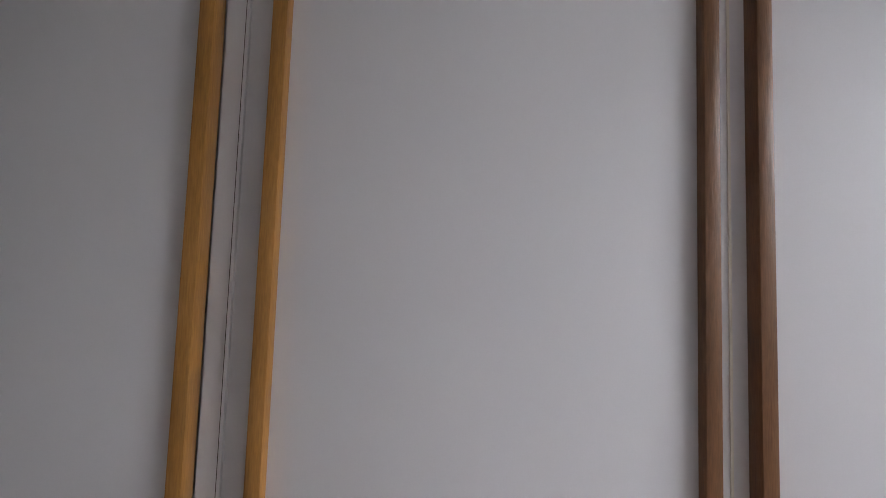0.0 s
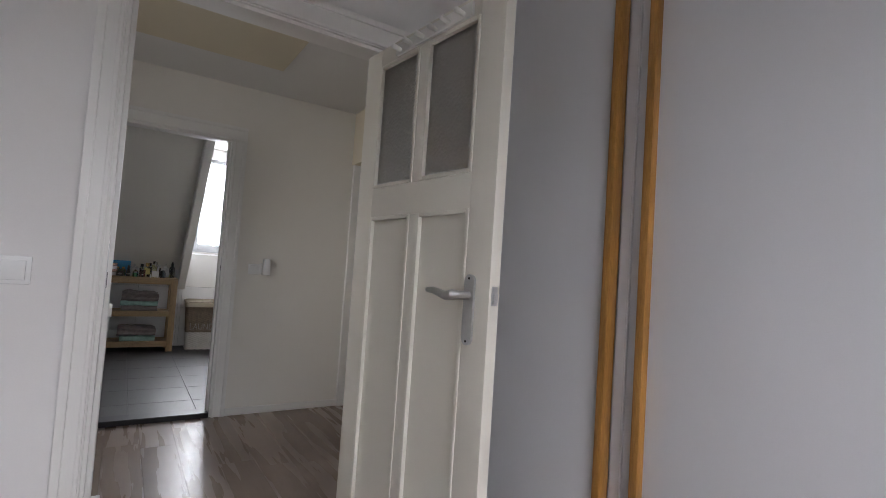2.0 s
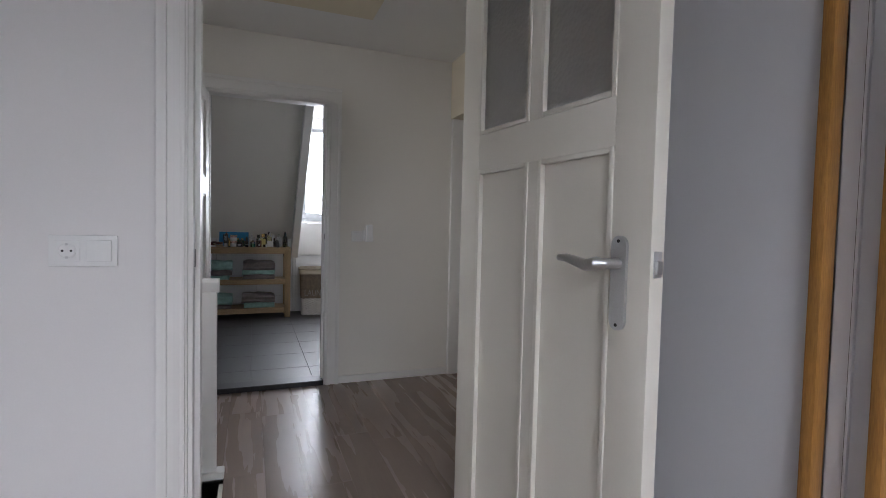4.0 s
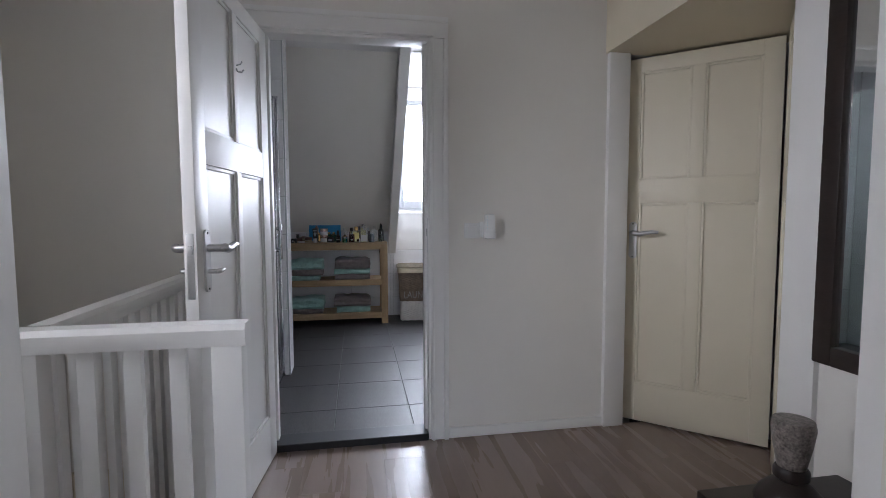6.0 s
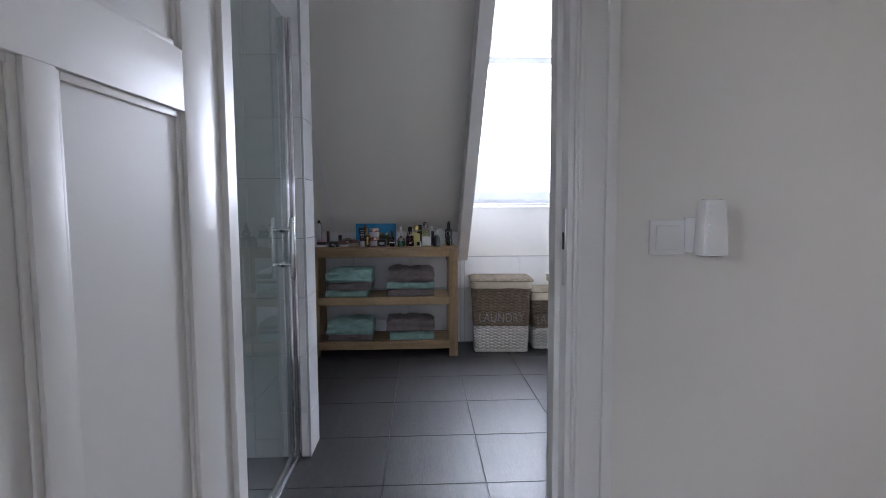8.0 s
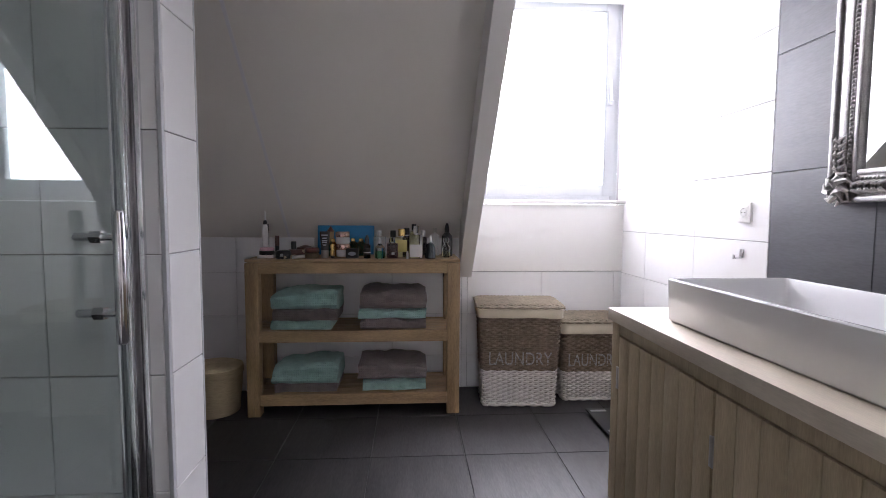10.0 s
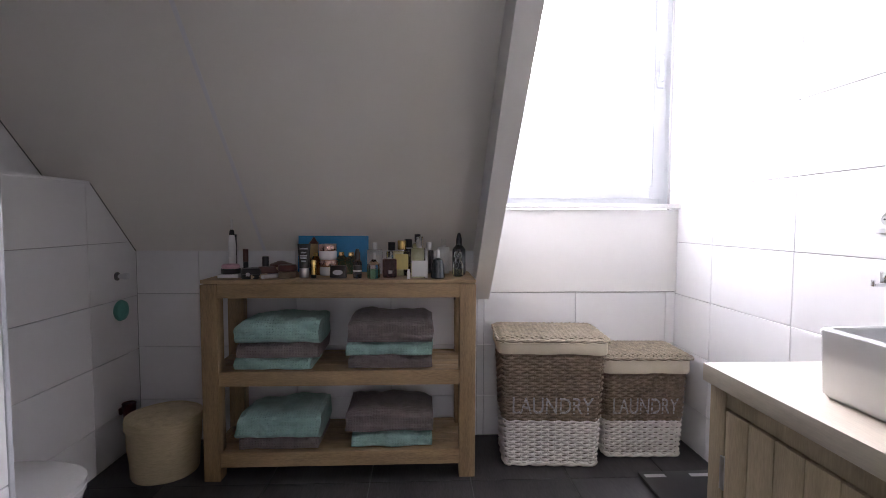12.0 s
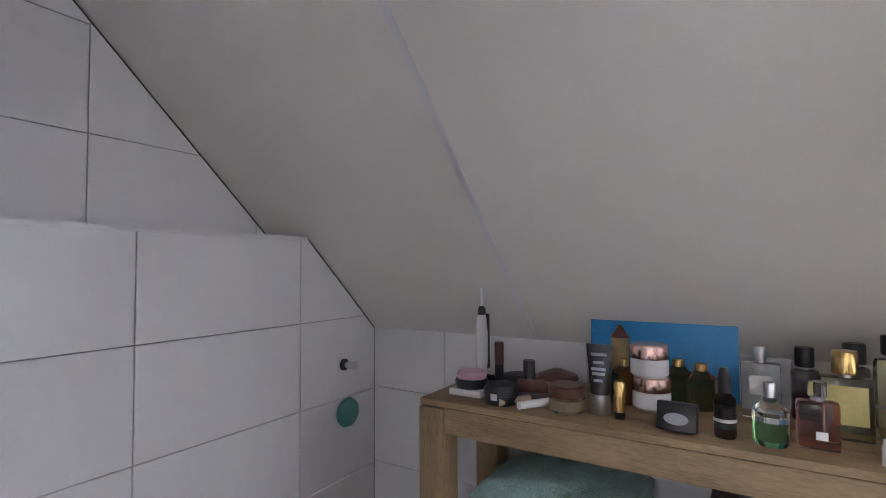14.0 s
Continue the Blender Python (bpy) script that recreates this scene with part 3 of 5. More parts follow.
part("string_board", boxes((BX - .03, BY, -.25, BX + .02, 0, .03), bevel=.003), PAINT, bal)
part("string_board", boxes((BX, BY - .05, -.25, -.62, BY + .02, .03), bevel=.003), PAINT, bal)

# ---- landing furniture ----
chest = thing("chest", pose(.575, -1.33, 0), "low dark-stained wooden chest against the wall", "chest")
part("body", boxes((.012, -.66, .03, .45, -.012, .385), bevel=.005), DARKWOOD, chest)
part("lid", boxes((0, -.68, .388, .47, 0, .42), bevel=.006), DARKWOOD, chest)
part("plinth", boxes((.006, -.67, 0, .46, -.004, .05), bevel=.004), DARKWOOD, chest)
PATTERN = surface("patterned_ceramic", (.24, .21, .19), .35, var=.3, scale=55, fine=160, tint=(.02, .015, .015))
lamp = thing("table_lamp", pose(.77, -1.44, .42), "dark lamp with a patterned ceramic stem on the chest", "lamp")
part("base", lathe([(.082, 0), (.085, .012), (.075, .035), (.05, .06), (.036, .072)]), DARKWOOD, lamp)
part("collar", lathe([(.036, .0725), (.042, .08), (.042, .10), (.036, .108)]), DARKWOOD, lamp)
part("stem", lathe([(.034, .1085), (.038, .13), (.046, .17), (.052, .215), (.048, .235)]), PATTERN, lamp, "patterned black and white stem")
mir = thing("wall_mirror", pose(1.058, -1.24, .74), "tall mirror in a dark wooden frame on the landing wall", "mirror")
for r in ((-.03, -.06, 0, 0, 0, 1.3), (-.03, -.68, 0, 0, -.62, 1.3), (-.03, -.62, 0, 0, -.06, .06), (-.03, -.62, 1.24, 0, -.06, 1.3)):
    part("frame", boxes(r, bevel=.006), DARKWOOD, mir)
part("mirror_glass", boxes((-.012, -.62, .06, -.006, -.06, 1.24)), MIRROR, mir)

# ---- bathroom: shower ----
wall_stub = struct("shower_wall", boxes((XU, 1.162, -.02, -.868, 1.325, CZ)), GROUT, "grouted half wall beside the shower", "wall")
SX = -.918           # line of the shower threshold
sh = thing("shower_screen", pose(0, 0, 0), "green-tinted glass shower door with chrome bar handle", "shower screen")
LEAF = pose(-.93, .135, 0)


def on_leaf(name, bm, material, label=""):
    """A part of the leaf; y runs from its hinge to its free edge."""
    ob = part(name, bm, material, sh, label)
    ob.matrix_local = LEAF
    return ob


pane = on_leaf("pane", boxes((-.003, .012, .07, .003, .985, 2.02)), SHOWERGLASS)
pane.visible_shadow = False
on_leaf("closing_profile", boxes((-.007, .983, .065, .011, .997, 2.025), bevel=.004), CHROME, "slim chrome closing profile")
on_leaf("hinge_profile", boxes((-.016, -.022, .06, .016, .014, 2.03), bevel=.005), CHROME, "chrome hinge profile")
on_leaf("drip_rail", boxes((-.008, .014, .056, .008, .98, .072), bevel=.003), CHROME)
SEAL = surface("clear_grey_seal", (.42, .45, .45), .35, var=.05, bump=.01)
for x0, x1, y0, mat, lab in ((-.968, -.960, 1.140, CHROME, "bright chrome lip"), (-.9595, -.9395, 1.146, SEAL, "grey rubber door seal"), (-.939, -.930, 1.138, CHROME, "bright chrome lip"),
                             (-.9295, -.915, 1.148, SATIN, "satin wall profile"), (-.9145, -.899, 1.142, CHROME, "rounded chrome wall profile")):
    part("wall_profile", boxes((x0, y0, FB, x1, 1.1615, 2.03), bevel=min(.004, (x1 - x0) * .4)), mat, sh, lab)
part("threshold_rail", boxes((SX - .014, .104, FB, SX + .014, 1.138, .052), bevel=.006), CHROME, sh, "low chrome threshold rail")
HY = .895
hb = on_leaf("bar_handle", sweep([(.042, HY, .888), (.042, HY, .893), (.042, HY, 1.147), (.042, HY, 1.152)], [.008, .0115, .0115, .008], 18), CHROME, "chrome bar handle")
for z in (.95, 1.10):
    part("standoff", sweep([(-.046, HY, z), (-.042, HY, z), (.042, HY, z)], [.006, .0085, .0085], 14), CHROME, hb)
    part("collar", sweep([(-.012, HY, z), (.012, HY, z)], .0135, 6), CHROME, hb)

# ---- bathroom: vanity ----
VX, VY0, VY1, VZ = .428, .55, 1.795, .803
van = thing("vanity_cabinet", pose(VX, 0, 0), "limed wood vanity cabinet with plank doors", "cabinet")
part("body", boxes((.022, VY0, FB, XR - VX - .004, VY1, VZ - .045), bevel=.002), VANITY, van)
part("side_panel", boxes((.002, VY1 - .06, FB, .0215, VY1, VZ - .045), bevel=.003), VANITY, van)
part("side_panel", boxes((.002, VY0, FB, .0215, VY0 + .06, VZ - .045), bevel=.003), VANITY, van)
part("top_rail", boxes((.004, VY0 + .061, VZ - .085, .0215, VY1 - .061, VZ - .045), bevel=.002), VANITY, van)
yy = VY1 - .066
for k in range(2):
    d = part("cabinet_door", boxes((.014, yy - .555, FB + .05, .021, yy, VZ - .09)), VANITY, van)
    for i in range(7):
        part("plank", boxes((.0, yy - .079 * (i + 1) + .001, FB + .05, .0135, yy - .079 * i - .001, VZ - .09), bevel=.003), VANITY, d)
    part("hinge", boxes((-.003, yy - .004, .52, .006, yy + .012, .60), bevel=.001), SATIN, d, "small metal butt hinge")
    yy -= .56
wtop = thing("worktop", pose(0, 0, 0), "pale limed wood vanity top of jointed boards", "worktop")
for i in range(4):
    w0, w1 = VX - .01 + i * (XR - .004 - VX + .01) / 4, VX - .01 + (i + 1) * (XR - .004 - VX + .01) / 4
    part("board", boxes((w0 + .0003, VY0 - .01, VZ - .043, w1 - .0003, VY1 + .015, VZ), bevel=.0015), VANTOP, wtop)
bas = bmesh.new()
bx0, bx1, by0, by1, bz0, bz1 = .515, .93, .72, 1.58, VZ + .001, VZ + .14


def ring_rect(bm, x0, y0, x1, y1, z, r=.015):
    vs = []
    for cx, cy, a0 in ((x1 - r, y1 - r, 0), (x0 + r, y1 - r, 90), (x0 + r, y0 + r, 180), (x1 - r, y0 + r, 270)):
        for k in range(5):
            a = radians(a0 + 22.5 * k)
            vs.append(bm.verts.new((cx + r * math.cos(a), cy + r * math.sin(a), z)))
    return vs


rr = [ring_rect(bas, bx0 + .012, by0 + .012, bx1 - .012, by1 - .012, bz0), ring_rect(bas, bx0 + .004, by0 + .004, bx1 - .004, by1 - .004, bz0 + .01),
      ring_rect(bas, bx0, by0, bx1, by1, bz1 - .004), ring_rect(bas, bx0 + .003, by0 + .003, bx1 - .003, by1 - .003, bz1),
      ring_rect(bas, bx0 + .013, by0 + .013, bx1 - .013, by1 - .013, bz1), ring_rect(bas, bx0 + .017, by0 + .017, bx1 - .017, by1 - .017, bz1 - .005),
      ring_rect(bas, bx0 + .03, by0 + .04, bx1 - .03, by1 - .04, bz0 + .03, .03), ring_rect(bas, bx0 + .08, by0 + .1, bx1 - .08, by1 - .1, bz0 + .018, .04)]
for a, b in zip(rr, rr[1:]):
    for i in range(20):
        bas.faces.new((a[i], a[(i + 1) % 20], b[(i + 1) % 20], b[i]))
bas.faces.new(rr[0][::-1])
bas.faces.new(rr[-1])
basin = thing("wash_basin", pose(0, 0, 0), "rectangular white ceramic basin on the vanity top", "basin")
part("bowl", bas, CERAMIC, basin)
part("waste", lathe([(.026, bz0 + .0185), (.030, bz0 + .021), (.022, bz0 + .0235), (.004, bz0 + .0245)], 20, (bx0 + bx1) / 2, (by0 + by1) / 2), CHROME, basin, "round chrome waste")

# ---- bathroom: rack ----
RX0, RX1, RY0, RY1, RZ = -1.216, -.046, 2.735, 3.10, .884
rack = thing("storage_rack", pose(0, 0, 0), "oak storage rack with two shelves of folded towels", "rack")
PW = .07
for x in (RX0, RX1 - PW):
    for y in (RY0, RY1 - PW):
        part("post", boxes((x, y, FB, x + PW, y + PW, RZ - .003), bevel=.004), RACKPOST, rack)
for z0, z1, back in ((RZ - .062, RZ, 1), (.44, .505, 0), (.085, .15, 0)):
    part("front_rail", boxes((RX0 + PW, RY0 + .004, z0, RX1 - PW, RY0 + .034, z1 - .001), bevel=.003), RACKWOOD, rack)
    part("back_rail", boxes((RX0 + PW, RY1 - .034, z0, RX1 - PW, RY1 - .004, z1 - .001), bevel=.003), RACKWOOD, rack)
    for x in (RX0 + .01, RX1 - .04):
        part("side_rail", boxes((x, RY0 + PW, z0, x + .03, RY1 - PW, z1 - .001), bevel=.003), RACKPOST, rack)
    for i in range(4):
        ya = RY0 + .036 + i * .0745
        if z1 == RZ:
            ya = RY0 + .003 + i * .09
            part("top_board", boxes((RX0 + .001, ya, z1 + .0005, RX1 - .001, ya + .088, z1 + .016), bevel=.002), RACKWOOD, rack)
        else:
            part("shelf_board", boxes((RX0 + PW * .6, ya, z1 - .02, RX1 - PW * .6, ya + .072, z1 - .003), bevel=.002), RACKWOOD, rack)

# ---- bathroom: low left wall cap, shower and toilet ----
struct("wall_ledge", prism([(1.327, LEDGE - .012), (slope_y(LEDGE) + .004, LEDGE - .012), (slope_y(LEDGE) + .004, LEDGE), (1.327, LEDGE)], XU, XL + .004, 'x'), TILE, "tiled ledge on top of the low wall", "ledge")
struct("edge_trim", boxes((-.868, 1.150, FB, -.858, 1.162, CZ - .002), (-.868, 1.325, FB, -.858, 1.334, CZ - .002), bevel=.002), UPVC, "white tile edge trims on the wall end", "trim")
toilet = thing("toilet", pose(XL - .03, 2.0, -.02), "white wall-hung ceramic toilet with closed lid", "toilet")


def bowl(z_levels, bm=None):
    bm = bm or bmesh.new()
    rings = []
    for z, length, half in z_levels:
        ring = []
        for k in range(28):
            a = 2 * math.pi * k / 28
            c, s = math.cos(a), math.sin(a)
            x = length * (.52 + .48 * math.copysign(abs(c) ** .8, c))
            ring.append(bm.verts.new((max(.003, x), half * math.copysign(abs(s) ** .75, s), z)))
        rings.append(ring)
    for a, b in zip(rings, rings[1:]):
        for i in range(28):
            bm.faces.new((a[i], a[(i + 1) % 28], b[(i + 1) % 28], b[i]))
    bm.faces.new(rings[0][::-1])
    bm.faces.new(rings[-1])
    return bm


part("bowl", bowl([(.10, .25, .10), (.14, .34, .13), (.25, .44, .17), (.36, .475, .182), (.375, .478, .183)]), CERAMIC, toilet)
part("seat", bowl([(.377, .48, .186), (.392, .482, .187), (.397, .478, .184)]), PLASTIC, toilet)
part("lid", bowl([(.399, .482, .188), (.416, .484, .188), (.424, .47, .178)]), PLASTIC, toilet)

# ---- bathroom: small wall fittings ----
sock2 = switch_plate("wall_socket", pose(XR - .0005, 1.982, 1.162, 0, 0, -90), ["socket"], "white single wall socket on the tiles")
rh = thing("robe_hook", pose(XR - .0005, 1.99, .99), "small chrome robe hook on the tiles", "hook")
part("plate", boxes((-.005, -.013, -.013, 0, .013, .02), bevel=.002), CHROME, rh)
part("prong", boxes((-.035, -.006, -.022, -.004, .006, -.014), (-.039, -.006, -.022, -.035, .006, -.004), bevel=.0015), CHROME, rh)
valve = thing("stop_valve", pose(XL + .0005, 2.995, .888), "small dark chrome stop valve on the tiled wall", "valve")
part("rosette", sweep([(0, 0, 0), (.006, 0, 0)], .02, 16), BLACK, valve)
part("body", sweep([(.004, 0, 0), (.035, 0, 0)], .011, 12), CHROME, valve)
part("knob", sweep([(.033, 0, 0), (.055, 0, 0)], .015, 8), CHROME, valve)
MINT = surface("mint_plastic", (.09, .32, .27), .5, var=.06, bump=.03)
bm = lathe([(.045, 0), (.05, .008), (.046, .02), (.03, .028), (.012, .03)], 24)
bmesh.ops.transform(bm, matrix=pose(0, 0, 0, 0, 90, 0), verts=bm.verts)
single("suction_cup", bm, MINT, "round mint green suction cup on the tiled wall", "suction cup", m=pose(XL + .0005, 3.005, .725))
REDTIN = surface("dark_red_tin", (.085, .010, .014), .4, var=.08)
cup = thing("wall_cup", pose(XL + .0005, 2.985, .212), "small dark red plastic cup fixed low on the tiled wall", "cup")
part("bracket", boxes((0, -.012, .02, .014, .012, .05), bevel=.002), REDTIN, cup)
bm = lathe([(.022, 0), (.026, .006), (.029, .07), (.031, .074), (.028, .076), (.024, .072)], 20, .044, 0)
part("body", bm, REDTIN, cup)

# ---- bathroom: ornate mirror ----
om = thing("wall_mirror", pose(XR - .001, .62, 1.19), "wall mirror in an ornate silver frame above the basin", "mirror")
ML, MH, FWD = .935, .95, .10
for y0, y1, z0, z1 in ((0, FWD, 0, MH), (ML - FWD, ML, 0, MH), (FWD, ML - FWD, 0, FWD), (FWD, ML - FWD, MH - FWD, MH)):
    vert = (z1 - z0) > (y1 - y0)
    bm = bmesh.new()
    box(bm, -.022, y0, z0, 0, y1, z1, bevel=.004)
    if vert:
        for a, b, h in ((.0, .018, .034), (.030, .062, .030), (.082, .1, .028)):
            a, b = (a, b) if y0 == 0 else (FWD - b, FWD - a)
            box(bm, -h, y0 + a, z0 + .005, -.02, y0 + b, z1 - .005, bevel=.006)
    else:
        for a, b, h in ((.0, .018, .034), (.030, .062, .030), (.082, .1, .028)):
            a, b = (a, b) if z0 == 0 else (FWD - b, FWD - a)
            box(bm, -h, y0, z0 + a, -.02, y1, z0 + b, bevel=.006)
    fr = part("frame", bm, SILVER, om, "tarnished silver moulded frame")
    beads = bmesh.new()
    n = int(max(y1 - y0, z1 - z0) / .013)
    for i in range(n):
        u = (i + .5) / n
        if vert:
            c = (-.027, (y0 + .072 if y0 == 0 else y1 - .072), z0 + u * (z1 - z0))
        else:
            c = (-.027, y0 + u * (y1 - y0), (z0 + .072 if z0 == 0 else z1 - .072))
        bmesh.ops.create_icosphere(beads, subdivisions=1, radius=.0058, matrix=Matrix.Translation(c))
    part("beading", beads, SILVER, fr)
for cy in (.045, ML - .045):
    for cz in (.045, MH - .045):
        bm = bmesh.new()
        for k in range(7):
            a = radians(15 + k * 51)
            sweep([(-.034, cy, cz), (-.046, cy + .022 * math.cos(a), cz + .022 * math.sin(a)), (-.040, cy + .045 * math.cos(a + .5), cz + .045 * math.sin(a + .5)),
                   (-.034, cy + .056 * math.cos(a + 1.0), cz + .056 * math.sin(a + 1.0))], [.009, .011, .008, .003], 7, bm)
        for d in (-1, 1):
            for k in range(5):
                t0 = .05 + k * .022
                for ax in (0, 1):
                    s = (1 if cy < .3 else -1, 1 if cz < .3 else -1)[ax]
                    q = Vector((0, s * t0, 0)) if ax == 0 else Vector((0, 0, s * t0))
                    o = Vector((0, 0, d * .012)) if ax == 0 else Vector((0, d * .012, 0))
                    p0 = Vector((-.032, cy, cz)) + q
                    sweep([p0, p0 + Vector((-.012, 0, 0)) + o * .8 + q.normalized() * .012, p0 + o * 1.6 + q.normalized() * .026], [.006, .0065, .002], 6, bm)
        tagged(part("acanthus_corner", bm, SILVER, om, "curled acanthus leaf ornament"), kind="stuff")
part("mirror_glass", boxes((-.012, FWD - .004, FWD - .004, -.008, ML - FWD + .004, MH - FWD + .004)), MIRROR, om)

# ---- bathroom: laundry baskets ----
WICKER = surface("grey_brown_wicker", (.235, .18, .135), .75, var=.17, scale=25, fine=120, bump=.15)
WHITEWICKER = surface("white_wicker", (.70, .68, .645), .6, var=.06, scale=25, fine=120, bump=.1)
LIDWICKER = surface("natural_wicker", (.31, .26, .19), .75, var=.17, scale=25, fine=120, bump=.15)
LINER = surface("cream_cotton_liner", (.66, .60, .48), .9, var=.03, scale=15, fine=250, bump=.15)


def contour(hx, hy, r, n):
    """Points and normals round a rounded rectangle."""
    out = []
    per = 4 * (hx - r) + 4 * (hy - r) + 2 * math.pi * r
    for i in range(n):
        s = per * i / n
        for cx, cy, dx, dy, nx, ny, ln, a0 in ((-(hx - r), -hy, 1, 0, 0, -1, 2 * (hx - r), -90), (hx, -(hy - r), 0, 1, 1, 0, 2 * (hy - r), 0),
                                               (hx - r, hy, -1, 0, 0, 1, 2 * (hx - r), 90), (-hx, hy - r, 0, -1, -1, 0, 2 * (hy - r), 180)):
            if s < ln:
                out.append((cx + dx * s, cy + dy * s, nx, ny))
                break
            s -= ln
            q = math.pi * r / 2
            if s < q:
                a = radians(a0) + s / r
                ex, ey = cx + dx * ln - nx * r, cy + dy * ln - ny * r
                out.append((ex + r * math.cos(a), ey + r * math.sin(a), math.cos(a), math.sin(a)))
                break
            s -= q
    return out


def woven(z0, z1, size, rows, stakes, rad=.0058):
    """Rows of withies that pass in front of and behind upright stakes."""
    verts, faces = [], []
    n = stakes * 4
    for k in range(rows):
        z = z0 + (z1 - z0) * (k + .5) / rows
        hx, hy = size(z)
        pts = contour(hx, hy, .03, n)
        base = len(verts)
        for i, (x, y, nx, ny) in enumerate(pts):
            w = .006 * math.cos(math.pi * i / 4 + math.pi * k)
            jx = .0012 * noise.noise((x * 30, y * 30, z * 40))
            h = (z1 - z0) / rows * .56
            for a, b in ((1, 0), (0, 1), (-1, 0), (0, -1)):
                o = w + a * rad * .55
                verts.append((x + nx * o, y + ny * o, z + b * h + jx))
        for i in range(n):
            for c in range(4):
                a0, a1 = base + i * 4 + c, base + i * 4 + (c + 1) % 4
                b0, b1 = base + ((i + 1) % n) * 4 + c, base + ((i + 1) % n) * 4 + (c + 1) % 4
                faces.append((a0, b0, b1, a1))
    for j in range(stakes):
        for z, zz in ((z0, z1),):
            q = []
            for h in (z, zz):
                hx, hy = size(h)
                x, y, nx, ny = contour(hx, hy, .03, n)[j * 4 + 2]
                q.append((x, y, nx, ny, h))
            base = len(verts)
            for x, y, nx, ny, h in q:
                for a, b in ((1, 0), (0, 1), (-1, 0), (0, -1)):
                    verts.append((x + nx * a * .0035 - ny * b * .004, y + ny * a * .0035 + nx * b * .004, h))
            for c in range(4):
                faces.append((base + c, base + (c + 1) % 4, base + 4 + (c + 1) % 4, base + 4 + c))
    me = bpy.data.meshes.new("weave")
    me.from_pydata(verts, [], faces)
    return me


def text_mesh(word, height, material, depth=.0015):
    cu = bpy.data.curves.new("word", 'FONT')
    cu.body, cu.size, cu.extrude, cu.align_x = word, height * 1.4, depth, 'CENTER'
    ob = bpy.data.objects.new("word", cu)
    scene.collection.objects.link(ob)
    bpy.context.view_layer.update()
    me = bpy.data.meshes.new_from_object(ob.evaluated_get(bpy.context.evaluated_depsgraph_get()))
    bpy.data.objects.remove(ob)
    me.materials.clear()
    me.materials.append(material)
    return me


def laundry_basket(m, bx, by, tx, ty, h, split, rim, label):
    t = thing("laundry_basket", m, label, "laundry basket", "laundry baskets")

    def size(z):
        u = z / h
        return bx + (tx - bx) * u, by + (ty - by) * u
    lo = woven(.012, split, size, int(split / .0125), 44)
    lo.materials.append(WHITEWICKER)
    tagged(part("lower_weave", lo, WHITEWICKER, t, "white painted wicker lower part"), kind="stuff")
    hi = woven(split, h - rim, size, int((h - rim - split) / .0125), 44)
    hi.materials.append(WICKER)
    tagged(part("upper_weave", hi, WICKER, t, "grey-brown wicker upper part"), kind="stuff")
    bm = bmesh.new()
    for z, g in ((0.001, 0), (h - rim, 0)):
        hx, hy = size(z)
        c = contour(hx - .008, hy - .008, .025, 48)
        ring = [bm.verts.new((x, y, z)) for x, y, _, _ in c]
        bm.faces.new(ring)
        if z > .1:
            for i in range(48):
                bm.faces.new((old[i], old[(i + 1) % 48], ring[(i + 1) % 48], ring[i]))
        old = ring
    part("inner_lining", bm, DARKCLOTH, t)
    bm = bmesh.new()
    hx, hy = size(h)
    prev = None
    for z, o in ((h - rim - .012, .012), (h - rim - .004, .016), (h - rim * .5, .015), (h - .006, .016), (h, .010)):
        ring = [bm.verts.new((x + nx * (o + .002 * noise.noise((x * 40, y * 40, z * 30))), y + ny * (o + .002 * noise.noise((x * 40, y * 40, z * 30))),
                              z + (.004 * noise.noise((x * 9, y * 9, 3)) if z < h - rim else 0))) for x, y, nx, ny in contour(hx, hy, .03, 96)]
        if prev:
            for i in range(96):
                bm.faces.new((prev[i], prev[(i + 1) % 96], ring[(i + 1) % 96], ring[i]))
        prev = ring
    bm.faces.new(prev)
    part("liner_cuff", bm, LINER, t, "cream cotton liner folded over the rim")
    # lid, slightly domed, woven across
    bm = bmesh.new()
    nx_, ny_ = 46, 26
    for j in range(ny_):
        y = -(hy + .014) + 2 * (hy + .014) * (j + .5) / ny_
        pts, rad = [], []
        for i in range(nx_ + 1):
            x = -(hx + .016) + 2 * (hx + .016) * i / nx_
            e = min(1, (hx + .016 - abs(x)) / .03) * min(1, (hy + .016 - abs(y)) / .03)
            pts.append((x, y, h + .004 + .014 * max(0, e) ** .5 + .0035 * math.cos(math.pi * (i * .5 + j))))
        sweep(pts, .0066, 5, bm)
    l = tagged(part("lid", bm, LIDWICKER, t, "natural woven wicker lid"), kind="stuff")
    bm = bmesh.new()
    for ph in (0, math.pi):
        c = contour(hx + .017, hy + .017, .03, 160)
        sweep([(x + nx * .003 * math.cos(i * .5 + ph), y + ny * .003 * math.cos(i * .5 + ph), h + .006 + .004 * math.sin(i * .5 + ph)) for i, (x, y, nx, ny) in enumerate(c + c[:1])], .0055, 6, bm)
    part("braided_rim", bm, LIDWICKER, l)
    bm = bmesh.new()
    hx0, hy0 = size(.008)
    for ph in (0, math.pi):
        c = contour(hx0 + .002, hy0 + .002, .03, 160)
        sweep([(x + nx * .004 * math.cos(i * .35 + ph), y + ny * .004 * math.cos(i * .35 + ph), .009 + .005 * math.sin(i * .35 + ph)) for i, (x, y, nx, ny) in enumerate(c + c[:1])], .0065, 6, bm)
    part("braided_foot", bm, WHITEWICKER, t)
    w = part("word", text_mesh("LAUNDRY", .078, LETTER, .0014), LETTER, t, "word LAUNDRY in white paint")
    zz = split + .035
    fy = -size(zz)[1]
